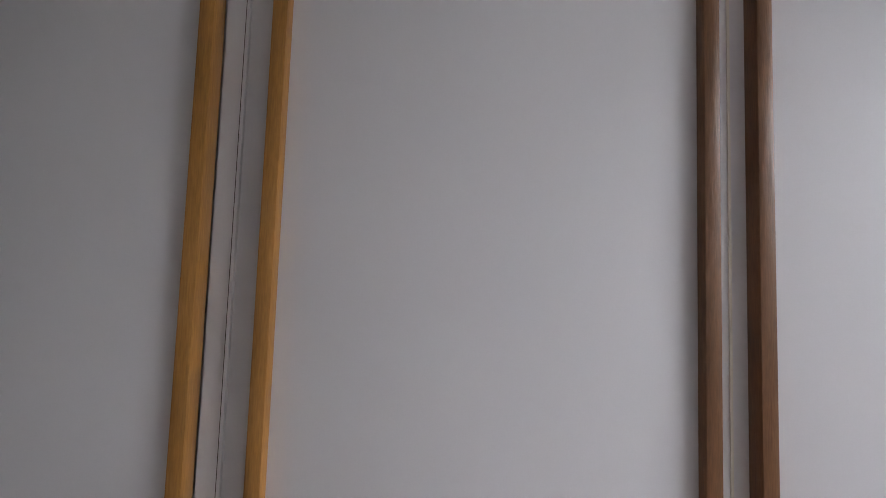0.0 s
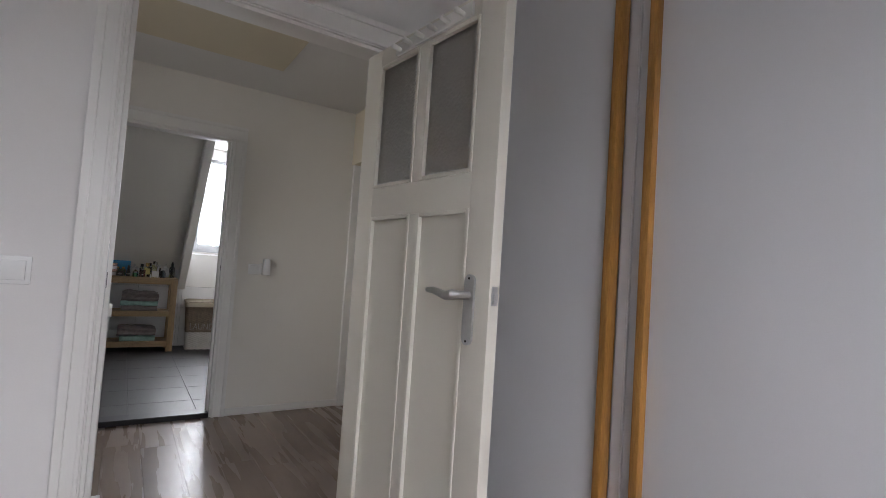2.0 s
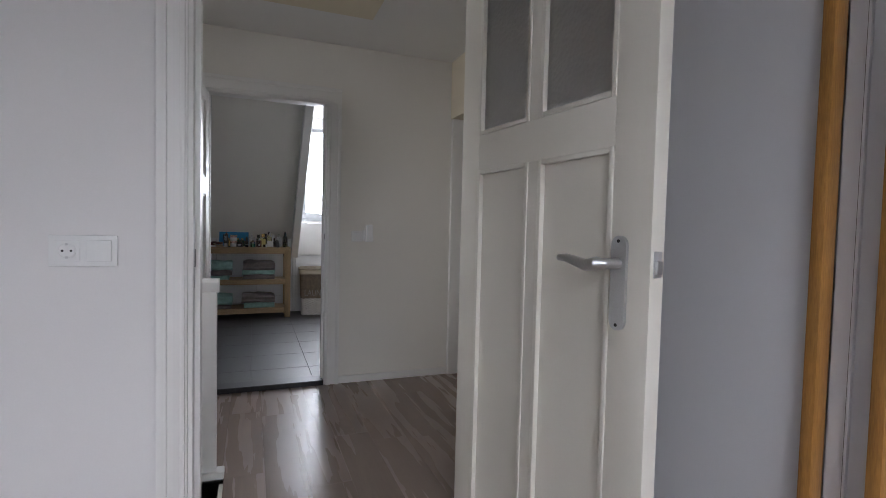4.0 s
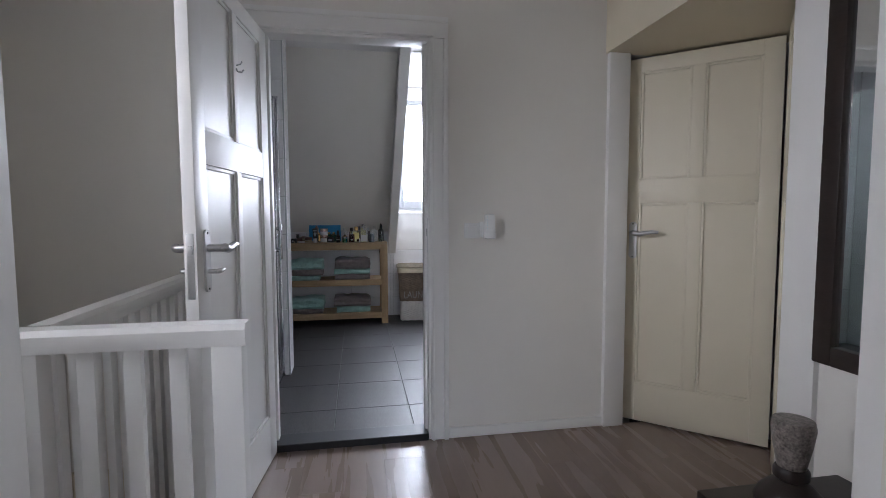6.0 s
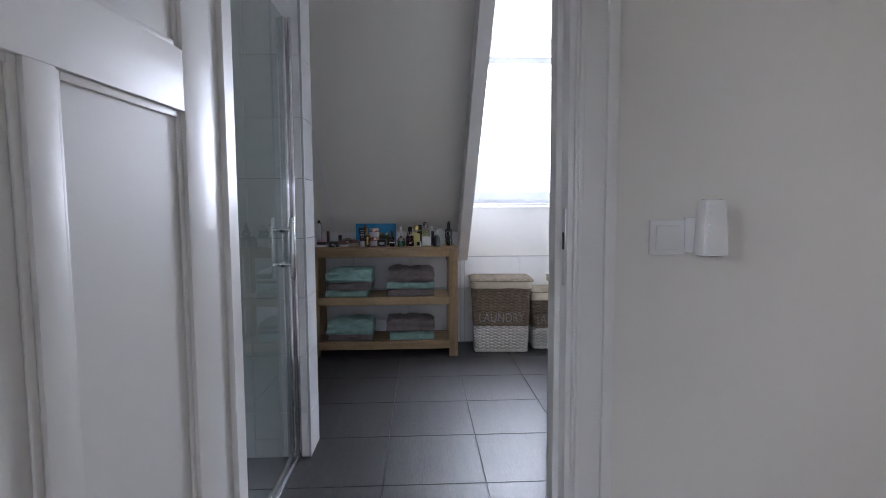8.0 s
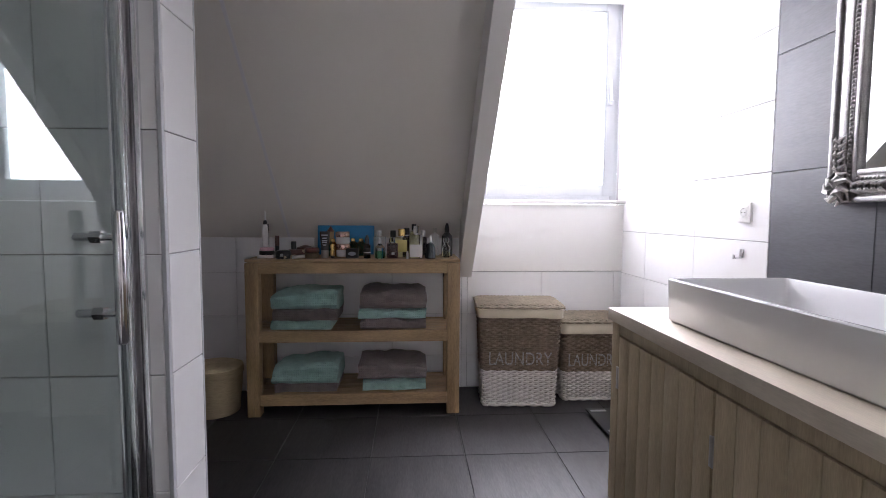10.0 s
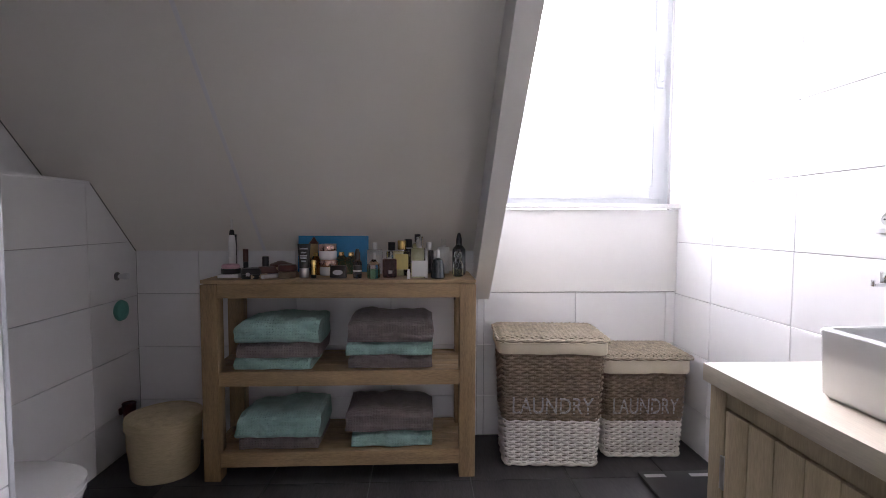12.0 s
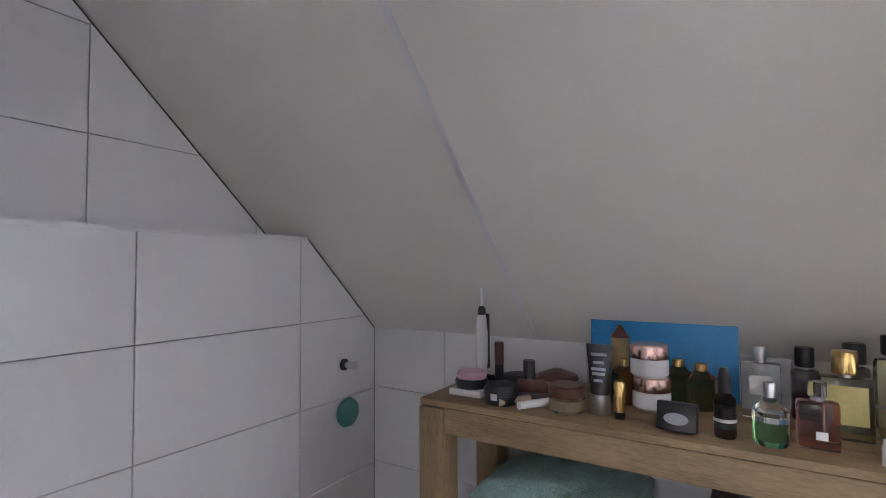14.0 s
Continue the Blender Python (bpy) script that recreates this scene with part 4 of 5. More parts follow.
    w.matrix_local = pose(.0, fy - .0056, zz, 90 + math.degrees(math.atan((by - ty) / h)) * -1, 0, 0) @ Matrix.Diagonal((.74 * tx / .236, 1, 1, 1))
    return t


LETTER = surface("white_letter_paint", (.42, .41, .405), .7, var=.25, scale=70, fine=200)
DARKCLOTH = surface("brown_cotton_lining", (.12, .10, .08), .95, var=.05)
laundry_basket(pose(.325, 2.955, FB + .001, 0, 0, -4), .212, .135, .236, .158, .585, .215, .045, "tall wicker laundry basket, white below and brown above")
laundry_basket(pose(.785, 3.005, FB + .001, 0, 0, -2), .178, .115, .2, .135, .48, .18, .055, "smaller wicker laundry basket, white below and brown above")

# ---- bathroom: round lidded basket ----
STRAW = surface("pale_raffia", (.50, .41, .26), .85, var=.10, scale=30, fine=150, bump=.2, stretch=(1, 1, 5))
rb = thing("round_basket", pose(-1.435, 2.852, FB) @ Matrix.Diagonal((1.03, 1.03, .82, 1)), "round pale raffia basket with a lid", "basket")
pr = []
for i in range(27):
    z = .265 * i / 26
    pr.append((.132 + .012 * z / .265 + .0035 * abs(math.sin(math.pi * i / 2 * .98)), z))
bm = lathe(pr, 48)
for v in bm.verts:
    v.co.x += .004 * noise.noise(v.co * 9)
    v.co.y += .004 * noise.noise(v.co * 9 + Vector((5, 0, 0)))
part("body", bm, STRAW, rb)
bm = lathe([(.150, .262), (.154, .27), (.152, .285), (.154, .30), (.150, .318), (.13, .326), (.09, .332), (.05, .330), (.02, .333)], 48)
for v in bm.verts:
    v.co.z += .006 * noise.noise(v.co * 7)
part("lid", bm, STRAW, rb)

# ---- bathroom: scale ----
sc = thing("bathroom_scale", pose(.83, 2.53, FB), "flat black bathroom scale on the tiles", "scale")
part("platform", boxes((-.16, -.17, .018, .16, .17, .028), bevel=.004), BLACK, sc)
for x in (-.12, .12):
    for y in (-.13, .13):
        part("foot", lathe([(.02, 0), (.02, .018)], 14, x, y), BLACK, sc)
STRIP = surface("brushed_strip", (.6, .6, .6), .35, metal=.6, bump=0)
for x, y in ((-.10, .13), (-.10, -.13), (.10, .13), (.10, -.13)):
    part("electrode", boxes((x - .045, y - .012, .0282, x + .045, y + .012, .0295)), STRIP, sc)


# ---- bathroom: towels ----
def cloth(name, base):
    """Terry: a waffle of loops over soft noise."""
    m = surface(name, base, .97, var=.13, scale=22, fine=420, bump=.6)
    t = m.node_tree
    co, bp = t.nodes.new("ShaderNodeTexCoord"), t.nodes.new("ShaderNodeBump")
    b = t.nodes["Principled BSDF"]
    hs = []
    for d in ('X', 'Y', 'Z'):
        w = t.nodes.new("ShaderNodeTexWave")
        w.bands_direction = d
        w.inputs["Scale"].default_value, w.inputs["Distortion"].default_value, w.inputs["Detail Scale"].default_value = 26, 2.5, 3
        t.links.new(co.outputs["Object"], w.inputs["Vector"])
        hs.append(w.outputs[1])
    for other in hs[1:]:
        a = t.nodes.new("ShaderNodeMath")
        t.links.new(hs[0], a.inputs[0])
        t.links.new(other, a.inputs[1])
        hs[0] = a.outputs[0]
    bp.inputs["Strength"].default_value, bp.inputs["Distance"].default_value = .45, .004
    t.links.new(hs[0], bp.inputs["Height"])
    t.links.new(b.inputs["Normal"].links[0].from_socket, bp.inputs["Normal"])
    t.links.new(bp.outputs[0], b.inputs["Normal"])
    b.inputs["Sheen Weight"].default_value, b.inputs["Sheen Roughness"].default_value = .15, .5
    return m


AQUA = cloth("aqua_terry", (.30, .49, .44))
GREY = cloth("taupe_terry", (.20, .165, .158))
SHELF_1, SHELF_2 = .5025, .1475


def towel(x0, x1, y0, y1, z0, z1, material, seed, label):
    """A folded towel: soft layers, a rounded fold to the front, edges that sag."""
    bm = bmesh.new()
    nu, nv = 40, 40
    t = z1 - z0
    layers = 2 if t > .09 else 1
    lean = (-.6, .9, .2, -.8)[seed % 4]
    rings = []
    for i in range(nu + 1):
        u = i / nu
        x = x0 + (x1 - x0) * u
        edge = min(u, 1 - u)
        ring = []
        for k in range(nv):
            a = 2 * math.pi * k / nv
            c, s = math.cos(a), math.sin(a)
            yy = (y0 + y1) / 2 + (y1 - y0) / 2 * math.copysign(abs(c) ** .32, c)
            zz = math.copysign(abs(s) ** .42, s)
            soft = 1 - .3 * max(0, 1 - edge / .14) ** 2
            z = z0 + t * (.5 + .5 * zz * soft) if zz > 0 else z0 + t * (.5 + .5 * zz)
            q = Vector((x * 7 + seed * 3.1, yy * 7, z * 9))
            d = noise.noise(q)
            dz = .019 * d + .008 * noise.noise(q * 3) + .003 * noise.noise(q * 8)
            dy = .014 * noise.noise(q * 1.7 + Vector((9, 0, 0)))
            if zz > 0:
                z += dz * min(1, zz * 2) - .03 * max(0, -c) ** 3 * abs(noise.noise(Vector((x * 5, seed, 0))))
            if layers == 2 and c < -.3:
                yy += .007 * math.cos((z - z0) / t * math.pi * 4)
            if zz > 0:
                z -= t * .30 * lean * (u - .35) * (1 if t > .09 else .3)
            ring.append(bm.verts.new((x + .010 * noise.noise(Vector((z * 20, yy * 4, seed))) * (1 if edge < .2 else .3), yy + dy, max(z, z0))))
        rings.append(ring)
    for a, b in zip(rings, rings[1:]):
        for k in range(nv):
            bm.faces.new((a[k], b[k], b[(k + 1) % nv], a[(k + 1) % nv]))
    bm.faces.new(rings[0][::-1])
    bm.faces.new(rings[-1])
    return single("folded_towel", bm, material, label, "towel", "towels on the rack")


LA, LG = "folded aqua terry towel on the oak rack", "folded taupe terry towel on the oak rack"
s1, s2 = SHELF_1, SHELF_2
towel(-1.085, -.76, 2.752, 3.02, s1, s1 + .056, AQUA, 1, LA)
towel(-1.08, -.73, 2.754, 3.04, s1 + .050, s1 + .122, GREY, 2, LG)
towel(-1.085, -.725, 2.758, 3.03, s1 + .112, s1 + .222, AQUA, 3, LA)
towel(-.60, -.235, 2.757, 3.04, s1, s1 + .062, GREY, 4, LG)
towel(-.61, -.235, 2.755, 3.04, s1 + .058, s1 + .116, AQUA, 5, LA)
towel(-.60, -.23, 2.765, 3.05, s1 + .110, s1 + .225, GREY, 6, LG)
towel(-1.075, -.735, 2.757, 3.04, s2, s2 + .058, GREY, 7, LG)
towel(-1.085, -.725, 2.755, 3.03, s2 + .045, s2 + .165, AQUA, 8, LA)
towel(-.59, -.235, 2.76, 3.04, s2, s2 + .068, AQUA, 9, LA)
towel(-.615, -.23, 2.765, 3.05, s2 + .062, s2 + .170, GREY, 10, LG)
hr = thing("hanging_ring", pose(RX1 - .075, RY1 - .11, .80), "small dark metal ring hanging on the rack", "ring")
part("ring", sweep([(0, .02 * math.cos(2 * math.pi * k / 20), .028 * math.sin(2 * math.pi * k / 20)) for k in range(21)], .004, 8), DARKMETAL, hr)

# ---- bathroom: toiletries on the rack ----
TZ = RZ + .0165
TG = "toiletries on the rack"
BGLASS = clear("bottle_glass", (.92, .95, .94))
GREENGLASS = clear("green_liquid", (.30, .72, .42), .05)
PINKGLASS = clear("rose_liquid", (.70, .34, .36), .05)
YELLOWGLASS = clear("pale_yellow_liquid", (.88, .85, .50), .03)
AMBERGLASS = clear("amber_glass", (.66, .38, .14), .05)
SMOKE = clear("smoked_glass", (.14, .12, .13), .05)
GOLD = surface("gold_metal", (.75, .52, .20), .22, metal=1, var=.05, bump=0)
ROSE = surface("rose_gold", (.68, .46, .40), .25, metal=1, var=.04, bump=0)
LABELW = surface("white_label", (.75, .75, .73), .6, var=.02)
LABELY = surface("yellow_gold_label", (.62, .53, .20), .4, metal=.3, var=.05)
LABELG = surface("grey_label", (.40, .42, .46), .5, var=.04)
PINK = surface("pink_plastic", (.62, .36, .44), .45, var=.03)
BROWN = surface("brown_lacquer", (.10, .035, .025), .3, var=.08)
BEIGE = surface("beige_plastic", (.52, .42, .28), .6, var=.06)
NAVY = surface("dark_teal_glass", (.01, .022, .028), .12, var=.05, bump=0, coat=.5)
WOODY = surface("pale_wood", (.42, .30, .15), .6, var=.1)


def flat_bottle(x, y, w, d, h, neck, cap, body_m, cap_m, label, plate=None, plate_m=None, turn=0, shoulder=.012, capr=None):
    """A flat perfume bottle: body, short neck, cap and, where it has one, a label plate."""
    t = thing("perfume_bottle", pose(x, y, TZ, 0, 0, turn), label, "bottle", TG)
    bh = h - neck - cap
    part("body", boxes((-w / 2, -d / 2, 0, w / 2, d / 2, bh), bevel=min(shoulder, d * .42)), body_m, t)
    part("neck", lathe([(.010, bh - .002), (.010, bh + neck)], 14), SATIN, t)
    r = capr or min(w, d) * .42
    part("cap", lathe([(r * .96, bh + neck), (r, bh + neck + .003), (r, h - .003), (r * .9, h)], 20), cap_m, t)
    if plate:
        part("label_plate", boxes((plate[0], -d / 2 - .0012, plate[1], plate[2], -d / 2 - .0002, plate[3])), plate_m, t)
    return t


def round_bottle(name, x, y, prof, body_m, cap_prof, cap_m, label, category="bottle", extra=None):
    t = thing(name, pose(x, y, TZ), label, category, TG)
    part("body", lathe(prof, 24), body_m, t)
    part("cap", lathe(cap_prof, 24), cap_m, t)
    for n, p, m in extra or ():
        part(n, lathe(p, 24), m, t)
    return t


# toothbrush on its charger
tb = thing("electric_toothbrush", pose(-1.175, 2.995, TZ), "white and black electric toothbrush on its charger", "toothbrush", TG)
part("charger", lathe([(.034, 0), (.036, .006), (.034, .016), (.02, .02)]), PLASTIC, tb)
part("handle", lathe([(.015, .02), (.018, .06), (.018, .13), (.014, .175), (.009, .19)]), PLASTIC, tb)
part("grip", boxes((.004, .001, .03, .0185, .0155, .186), bevel=.004), BLACK, tb, "black rubber grip")
part("collar", lathe([(.012, .183), (.011, .198), (.007, .208)]), BLACK, tb)
part("brush_head", lathe([(.0055, .207), (.0045, .25), (.0055, .262), (.006, .282), (.003, .287)], 14), PLASTIC, tb)
# compacts and tubes at the near end
cp = thing("powder_compact", pose(-1.122, 2.835, TZ), "white and black powder compact with a pink puff", "compact", TG)
part("base", boxes((-.045, -.04, 0, .045, .04, .018), bevel=.006), PLASTIC, cp)
part("pan", lathe([(.040, .0185), (.042, .034), (.04, .04)]), BLACK, cp)
part("puff", lathe([(.036, .0405), (.039, .05), (.034, .058), (.02, .06)]), PINK, cp)
hm = thing("hand_mirror", pose(-1.045, 2.97, TZ), "black oval hand mirror lying on the rack", "mirror", TG)
part("frame", lathe([(.066, 0), (.07, .01), (.066, .024), (.05, .03)], 28), BLACK, hm)
part("handle", sweep([(-.06, 0, .012), (-.09, 0, .012), (-.12, .01, .012)], [.012, .009, .008], 10), BLACK, hm)
bc = thing("black_compact", pose(-1.023, 2.80, TZ), "round black make-up compact", "compact", TG)
part("base", lathe([(.039, 0), (.041, .006), (.041, .02)]), BLACK, bc)
part("lid", lathe([(.041, .021), (.042, .034), (.036, .044), (.02, .046)]), BLACK, bc)
part("clasp", boxes((-.008, -.043, .013, .008, -.040, .028), bevel=.001), SATIN, bc)
round_bottle("lipstick", -1.09, 2.93, [(.0115, 0), (.0115, .062)], BLACK, [(.0122, .0625), (.0122, .118), (.011, .12)], BROWN, "tall brown and black lipstick tube", "lipstick")
round_bottle("mascara_tube", -.985, 2.88, [(.014, 0), (.014, .045)], BROWN, [(.0145, .0455), (.0145, .088), (.013, .09)], BLACK, "short black-capped mascara tube", "mascara")
for x, m, lab in ((-.995, BEIGE, "beige make-up pencil lying on the rack"), (-.945, PLASTIC, "white make-up stick lying on the rack")):
    single("makeup_stick", sweep([(x - .018, 2.762, TZ + .0095), (x + .03, 2.83, TZ + .0095)], [.009, .0095], 12), m, lab, "make-up stick", TG)
cw = thing("soap_dish", pose(-.93, 2.93, TZ), "small cream soap dish with a dark lid", "dish", TG)
part("bowl", lathe([(.03, 0), (.048, .03), (.05, .042)]), BEIGE, cw)
part("lid", lathe([(.052, .043), (.048, .052), (.01, .066)]), BROWN, cw)
dk = thing("palette", pose(-.955, 2.855, TZ, 0, 0, 20), "small dark make-up palette", "palette", TG)
part("tray", boxes((-.05, -.025, 0, .05, .025, .014), bevel=.003), BLACK, dk)
part("lid", boxes((-.05, .02, .012, .05, .03, .045), bevel=.003), BROWN, dk)
gj = thing("cream_jar", pose(-.87, 2.815, TZ), "clear glass cream jar with a black lid", "jar", TG)
part("glass", lathe([(.036, 0), (.04, .006), (.04, .03), (.034, .032)]), BGLASS, gj)
part("cream", lathe([(.03, .005), (.032, .026)]), BEIGE, gj)
part("lid", lathe([(.038, .0325), (.04, .036), (.04, .054), (.036, .058)]), BROWN, gj)
tu = thing("cream_tube", pose(-.801, 2.832, TZ), "black cream tube standing on its clear cap", "tube", TG)
part("cap", lathe([(.02, 0), (.0215, .003), (.0205, .042)]), SATIN, tu)
bm = bmesh.new()
rings = []
for i in range(9):
    u = i / 8
    rings.append([bm.verts.new(((.021 + .008 * u) * math.cos(a), (.020 * (1 - u) + .0022 * u) * math.sin(a), .043 + .106 * u)) for a in [2 * math.pi * k / 24 for k in range(24)]])
for a, b in zip(rings, rings[1:]):
    for k in range(24):
        bm.faces.new((a[k], a[(k + 1) % 24], b[(k + 1) % 24], b[k]))
bm.faces.new(rings[0][::-1])
bm.faces.new(rings[-1])
part("body", bm, BLACK, tu)
for i, (a, b) in enumerate(((.125, .9), (.108, .6), (.094, .8), (.084, .7), (.07, .5))):
    part("print", boxes((-.019 * b, -.0205 + .0155 * (a - .043) / .106, a, .019 * b, -.0195 + .0155 * (a - .043) / .106, a + .006)), LABELG, tu)
round_bottle("kabuki_brush", -.757, 2.815, [(.011, 0), (.0115, .014)], BLACK, [(.0115, .0145), (.0115, .045), (.014, .07), (.010, .078)], GOLD, "short gold make-up brush", "brush")
tw = thing("wooden_figure", pose(-.80, 3.03, TZ), "small pale wooden tower figure", "figure", TG)
part("tower", boxes((-.018, -.018, 0, .018, .018, .14), bevel=.003), WOODY, tw)
part("roof", lathe([(.026, .141), (.012, .158), (.003, .172)], 8), BROWN, tw)
am = round_bottle("amber_bottle", -.775, 2.95, [(.026, 0), (.03, .01), (.03, .07), (.014, .085)], AMBERGLASS, [(.013, .0855), (.013, .10), (.011, .102)], GOLD, "small amber glass bottle with a gold cap")
for x, y in ((-.665, 3.01), (-.615, 2.98)):
    copy_thing(am, pose(x, y, TZ))
jar2 = round_bottle("cream_jar", -.712, 2.93, [(.036, 0), (.041, .006), (.041, .036), (.038, .04)], CERAMIC, [(.041, .0405), (.042, .044), (.042, .068), (.039, .072)], ROSE, "white cream jar with a rose gold lid", "jar")
jar3 = copy_thing(jar2, pose(-.715, 2.93, TZ + .0725))
jar3["label"] = "white cream jar with a rose gold lid, stacked on another"
sq = thing("square_compact", pose(-.643, 2.775, TZ, -12, 0, -4), "square black compact with a small window", "compact", TG)
part("case", boxes((-.036, -.012, .003, .036, .012, .058), bevel=.006), BLACK, sq)
part("window", lathe([(.02, 0), (.02, .0012)], 20), LABELG, sq)
sq.children[1].matrix_local = pose(0, -.0122, .026, 90, 0, 0) @ Matrix.Diagonal((1.1, .55, 1, 1))
round_bottle("serum_bottle", -.563, 2.80, [(.0175, 0), (.019, .004), (.019, .072), (.010, .082)], SMOKE, [(.012, .0825), (.012, .108), (.008, .124), (.006, .129)], BLACK, "slim black serum bottle",
             extra=[("label_band", [(.0194, .018), (.0194, .056)], BLACK), ("print", [(.0197, .03), (.0197, .036)], LABELW)])
flat_bottle(-.503, 2.975, .072, .034, .148, .006, .026, BGLASS, SATIN, "tall clear perfume bottle with a round label", (-.02, .05, .02, .09), LABELW, shoulder=.006, capr=.012)
round_bottle("perfume_bottle", -.492, 2.80, [(.026, 0), (.029, .006), (.029, .042)], GREENGLASS, [(.009, .083), (.0095, .108), (.008, .11)], SATIN, "small round bottle with green perfume",
             extra=[("shoulder", [(.029, .0425), (.029, .06), (.012, .076), (.0085, .083)], BGLASS)])
flat_bottle(-.425, 3.0, .05, .036, .15, .005, .04, SMOKE, BLACK, "smoked perfume bottle with a black cap", shoulder=.008, capr=.017)
flat_bottle(-.422, 2.812, .062, .034, .117, .006, .026, PINKGLASS, BGLASS, "square rose perfume bottle with a clear cap", (-.005, .02, .012, .034), LABELW, shoulder=.009)
flat_bottle(-.372, 2.90, .078, .04, .162, .006, .042, YELLOWGLASS, GOLD, "golden perfume bottle with a brown gold cap", (-.03, .03, .03, .1), LABELY, shoulder=.006, capr=.02)
flat_bottle(-.345, 2.995, .05, .035, .165, .005, .04, SMOKE, BLACK, "dark perfume bottle with a black cap", capr=.019)
flat_bottle(-.29, 2.805, .076, .036, .183, .008, .042, BGLASS, BGLASS, "clear square perfume bottle with a white label", (-.034, .008, .034, .078), LABELW, shoulder=.005, capr=.016)
part("print", boxes((-.028, -.0196, .058, .028, -.0193, .063)), LABELG, flat_bottle(-.30, 2.94, .05, .034, .19, .006, .036, YELLOWGLASS, BLACK, "slim perfume bottle with a dark cap"))
flat_bottle(-.245, 2.985, .045, .034, .15, .005, .03, SMOKE, SATIN, "small dark perfume bottle with a metal cap")
single("sample_vial", lathe([(.007, 0), (.007, .03), (.005, .034), (.005, .042)], 12), PLASTIC, "tiny white-capped sample vial", "vial", TG, pose(-.338, 2.775, TZ))
round_bottle("perfume_bottle", -.21, 2.79, [(.028, 0), (.031, .004), (.027, .06), (.02, .082), (.008, .09)], NAVY, [(.009, .0905), (.0085, .118), (.006, .126)], SATIN, "dark conical perfume bottle with a metal tip")
flat_bottle(-.175, 2.99, .056, .034, .165, .006, .03, BGLASS, BGLASS, "clear perfume bottle with a glass cap", shoulder=.006, capr=.012)
round_bottle("perfume_bottle", -.105, 2.945, [(.03, 0), (.033, .006), (.031, .12), (.014, .14)], NAVY, [(.014, .1405), (.014, .165), (.008, .19), (.005, .196)], NAVY, "tall dark teal perfume bottle")
round_bottle("perfume_bottle", -.115, 2.865, [(.02, 0), (.024, .004), (.024, .035)], YELLOWGLASS, [(.016, .086), (.019, .094), (.017, .110), (.01, .114)], BGLASS, "small round bottle with pale yellow perfume",
             extra=[("shoulder", [(.024, .0355), (.024, .06), (.012, .076), (.011, .086)], BGLASS)])
BLUE = surface("blue_board", (.016, .26, .56), .5, var=.05, scale=4, fine=120, bump=.04)
single("blue_board", boxes((-.885, -.004, 0, -.543, .004, .215), bevel=.002), BLUE, "plain blue rectangular board leaning on the wall", "board", TG, pose(0, 3.062, TZ, -6, 0, 0))

# ---- pieces: planks and tiles ----
PIECES = {}


def piece(name, w, h, t, material, cham=.0015):
    """One rectangular piece: w along local x, h along local y, t thick, with a chamfered top; shared by size."""
    key = (name, round(w, 4), round(h, 4), round(t, 4), material.name)
    if key not in PIECES:
        c = cham
        v = [(x, y, z) for z, i in ((0, 0), (t - c, 0), (t, c)) for x, y in ((i, i), (w - i, i), (w - i, h - i), (i, h - i))]
        f = [(0, 3, 2, 1), (8, 9, 10, 11)] + [(a + k, a + (k + 1) % 4, a + 4 + (k + 1) % 4, a + 4 + k) for a in (0, 4) for k in range(4)]
        me = bpy.data.meshes.new(name)
        me.from_pydata(v, [], f)
        me.materials.append(material)
        PIECES[key] = me
    return PIECES[key]


def lay(parent, name, m, us, vs, material, t, gap, skip=None):
    """Pieces on a grid of joint lines in the plane of m (x along, y up, z outward)."""
    for a, b in zip(us, us[1:]):
        for c, d in zip(vs, vs[1:]):
            if b - a < .012 or d - c < .012 or (skip and skip(a, b, c, d)):
                continue
            ob = part(name, piece(name, b - a - gap, d - c - gap, t, material), material, parent)
            ob.matrix_local = parent.matrix_world.inverted() @ m @ Matrix.Translation((a + gap / 2, c + gap / 2, 0))


def grid(lo, hi, phase, step):
    k = math.ceil((lo - phase) / step + 1e-6)
    out = [lo]
    while phase + k * step < hi - 1e-6:
        out.append(phase + k * step)
        k += 1
    return out + [hi]


def cut_piece(parent, name, pts, m, material, t):
    """A tile cut along the roof line."""
    bm = bmesh.new()
    prism(pts, 0, t, 'z', bm)
    ob = part(name, bm, material, parent, "", False)
    ob.matrix_local = parent.matrix_world.inverted() @ m


def clip(poly, f):
    out = []
    for p, q in zip(poly, poly[1:] + poly[:1]):
        a, b = f(p), f(q)
        if a >= 0:
            out.append(p)
        if a * b < 0:
            s = a / (a - b)
            out.append((p[0] + s * (q[0] - p[0]), p[1] + s * (q[1] - p[1])))
    return out


def lay_cut(parent, name, m, us, vs, material, t, gap, f):
    for a, b in zip(us, us[1:]):
        for c, d in zip(vs, vs[1:]):
            if b - a < .012 or d - c < .012:
                continue
            g = gap / 2
            poly = clip([(a + g, c + g), (b - g, c + g), (b - g, d - g), (a + g, d - g)], f)
            if len(poly) == 4 and all(f(p) > 1e-5 for p in poly):
                lay(parent, name, m, [a, b], [c, d], material, t, gap)
            elif len(poly) > 2:
                cut_piece(parent, name, poly, m, material, t)


find = bpy.data.objects
# frames with x along the wall, y up and z towards the room
def facing(origin, along, out):
    a, o = Vector(along), Vector(out)
    m = Matrix((a, Vector((0, 0, 1)), o)).transposed().to_4x4()
    m.translation = origin
    return m


ZS, ZP = .2715, .774
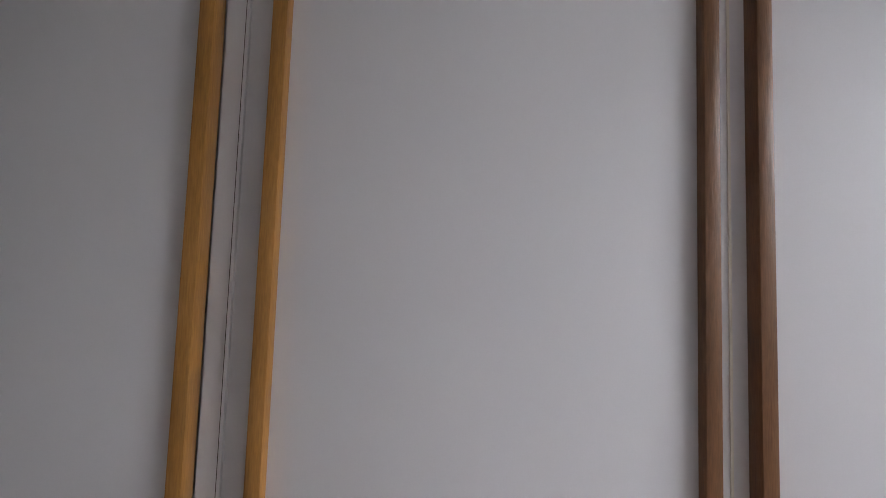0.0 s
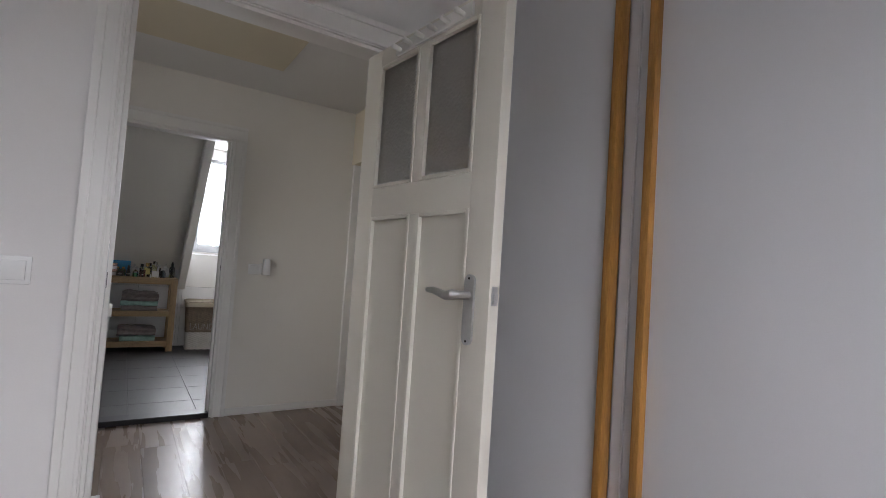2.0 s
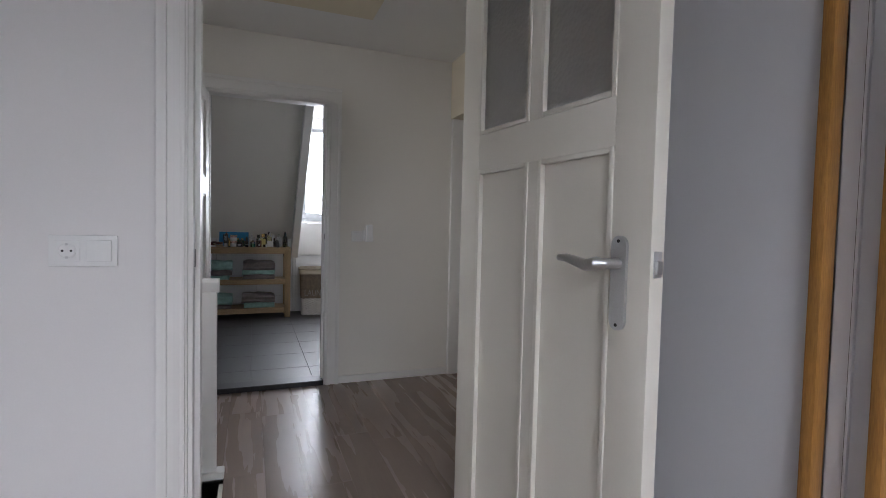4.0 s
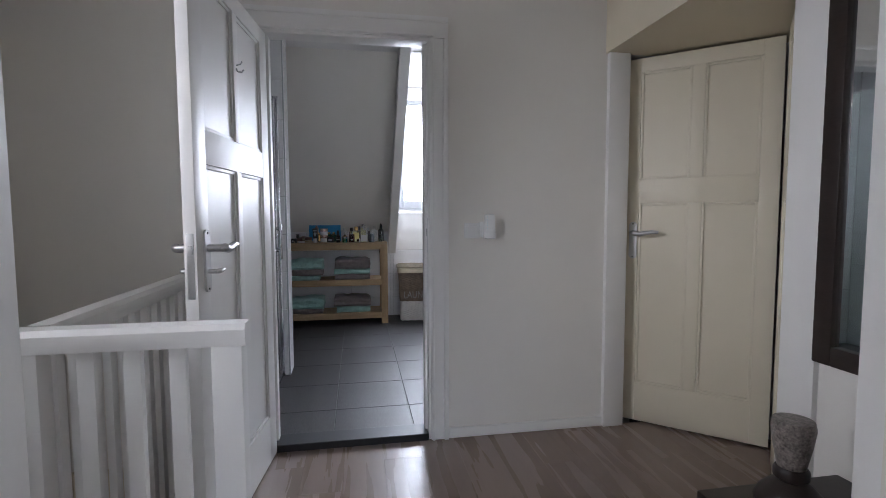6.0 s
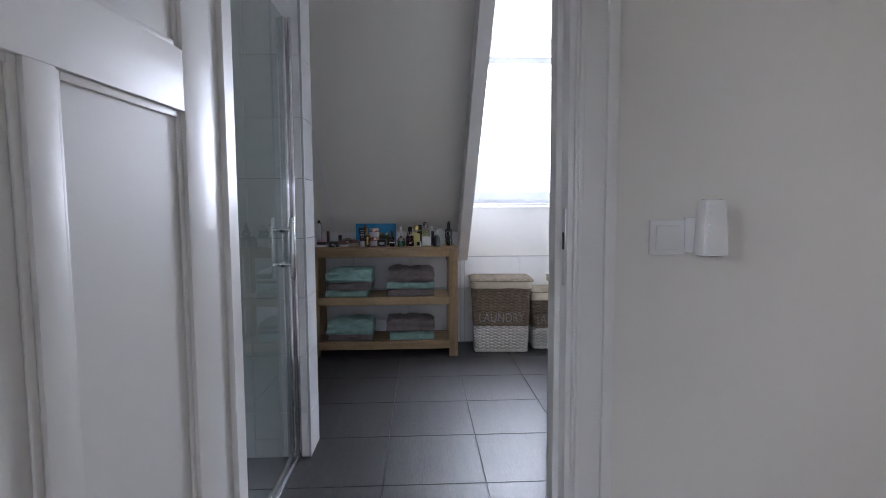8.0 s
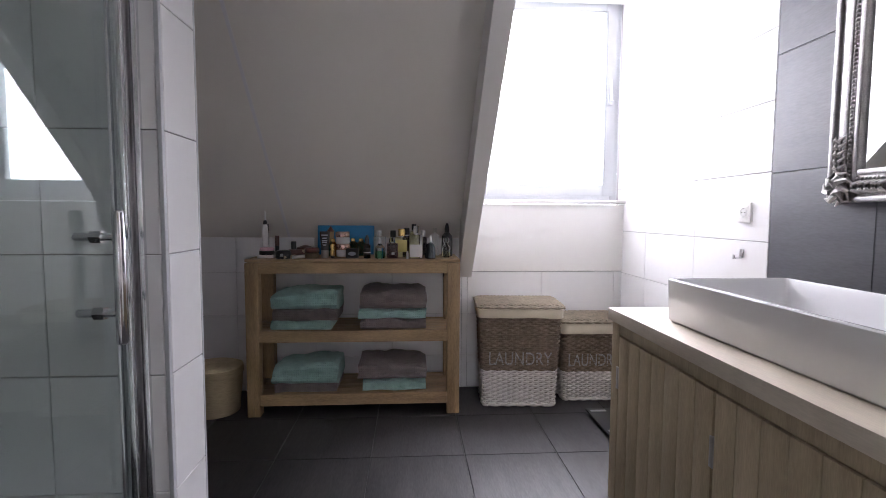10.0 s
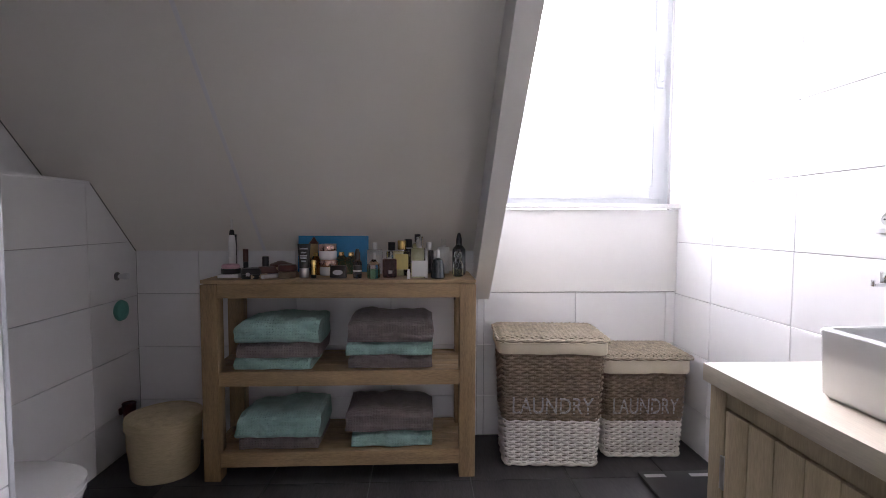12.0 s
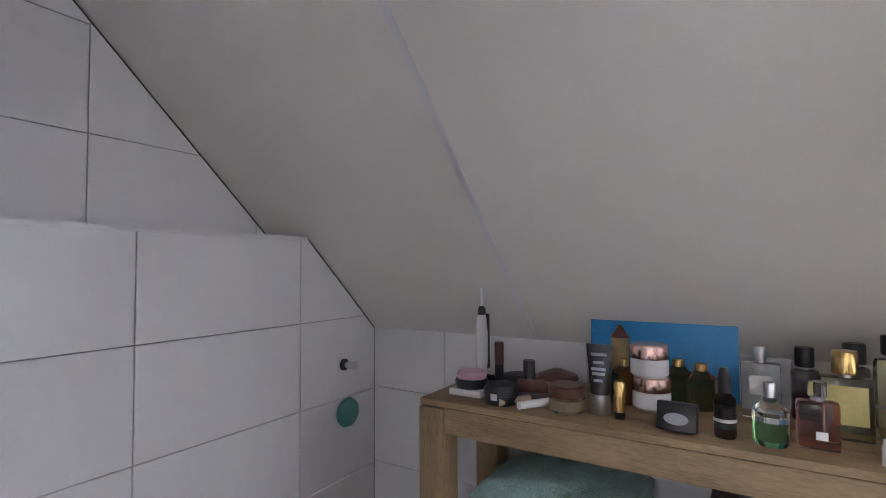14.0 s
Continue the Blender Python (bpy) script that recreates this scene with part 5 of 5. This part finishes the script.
# landing planks
fl = find["floor"]
random.seed(4)
for i, x in enumerate(np.arange(-1.2, 1.75, .19)):
    cuts = grid(-2.06, 0.0, -2.06 + random.uniform(.2, 1.2), 1.28)
    for a, b in zip(cuts, cuts[1:]):
        x1 = min(x + .19, 1.75)
        spans = [(x, a, b)]
        if x < -.62:          # beside the stairwell
            spans = [(x, max(a, -1.25), b)] + ([(-.62, a, min(b, -1.25))] if x1 > -.6 else [])
        for x0, lo, hi in spans:
            if hi - lo < .02:
                continue
            o = part("plank", piece("plank", x1 - x0 - .0002, hi - lo - .0001, .011, LAMINATE, .0006), LAMINATE, fl)
            o.matrix_local = Matrix.Translation((x0, lo, -.0115))
# bathroom floor tiles
lay(find["floor_bathroom"], "tile", Matrix.Translation((0, 0, FB - .0065)), grid(-1.72, XR, -.066, .4375), grid(.116, YB, .43, .455), FLOORTILE, .0065, .003,
    lambda a, b, c, d: False)
# side wall: white tiles by the window, dark tiles behind the basin
sw = find["wall_bathroom_side"]
mR = facing((XR + .0115, 0, 0), (0, 1, 0), (-1, 0, 0))
lay(sw, "tile", mR, grid(1.846, YB + .09, 2.344, .498), grid(FB, 2.62, ZP, ZS), TILE, .0115, .0022)
lay(sw, "tile", mR, grid(.1, 1.846, 1.41, .436), grid(FB, CZ, 1.31, .44), GREYTILE, .0115, .0013)
# knee wall
bw = find["wall_bathroom_back"]
mB = facing((0, YB + .0115, 0), (1, 0, 0), (0, -1, 0))
lay(bw, "tile", mB, grid(XL, CHX + .02, .044, .4825), grid(FB, SLZ, ZP + .008, ZS), TILE, .0115, .0022)
lay(bw, "tile", mB, grid(CHX + .02, XR, .044, .4825), grid(FB, .782, ZP + .008, ZS), TILE, .0115, .0022)
# low and high left walls, cut along the slope
lw = find["wall_bathroom_left"]
roof = lambda p: SLZ + (YB - p[0]) * SLK - .004 - p[1]
lay_cut(lw, "tile", facing((XL - .0115, 0, 0), (0, 1, 0), (1, 0, 0)), grid(1.327, YB, 2.315, .488), grid(FB, LEDGE - .001, ZP, ZS), TILE, .0115, .0022, roof)
lay_cut(lw, "tile", facing((XU - .0115, 0, 0), (0, 1, 0), (1, 0, 0)), grid(1.327, YB, 2.284, .488), grid(LEDGE, CZ - .002, 1.553, ZS), TILE, .0115, .0022, roof)
lay(lw, "tile", facing((XU - .0115, 0, 0), (0, 1, 0), (1, 0, 0)), grid(.1, 1.15, .35, .488), grid(FB, CZ - .002, 1.553, ZS), TILE, .0115, .0022)
# wall beside the shower
st = find["shower_wall"]
lay(st, "tile", facing((0, 1.1625, 0), (1, 0, 0), (0, -1, 0)), grid(XU, -.8685, -1.12, .488), grid(FB, CZ - .002, ZP + .01, ZS), TILE, .0115, .0022)
lay(st, "tile", facing((-.8685, 0, 0), (0, 1, 0), (1, 0, 0)), [1.1625, 1.3245], grid(FB, CZ - .002, ZP + .01, ZS), TILE, .0105, .0022)
lay(st, "tile", facing((0, 1.3245, 0), (1, 0, 0), (0, 1, 0)), grid(XL, -.8685, -1.12, .488), grid(FB, CZ - .002, ZP + .01, ZS), TILE, .0105, .0022)
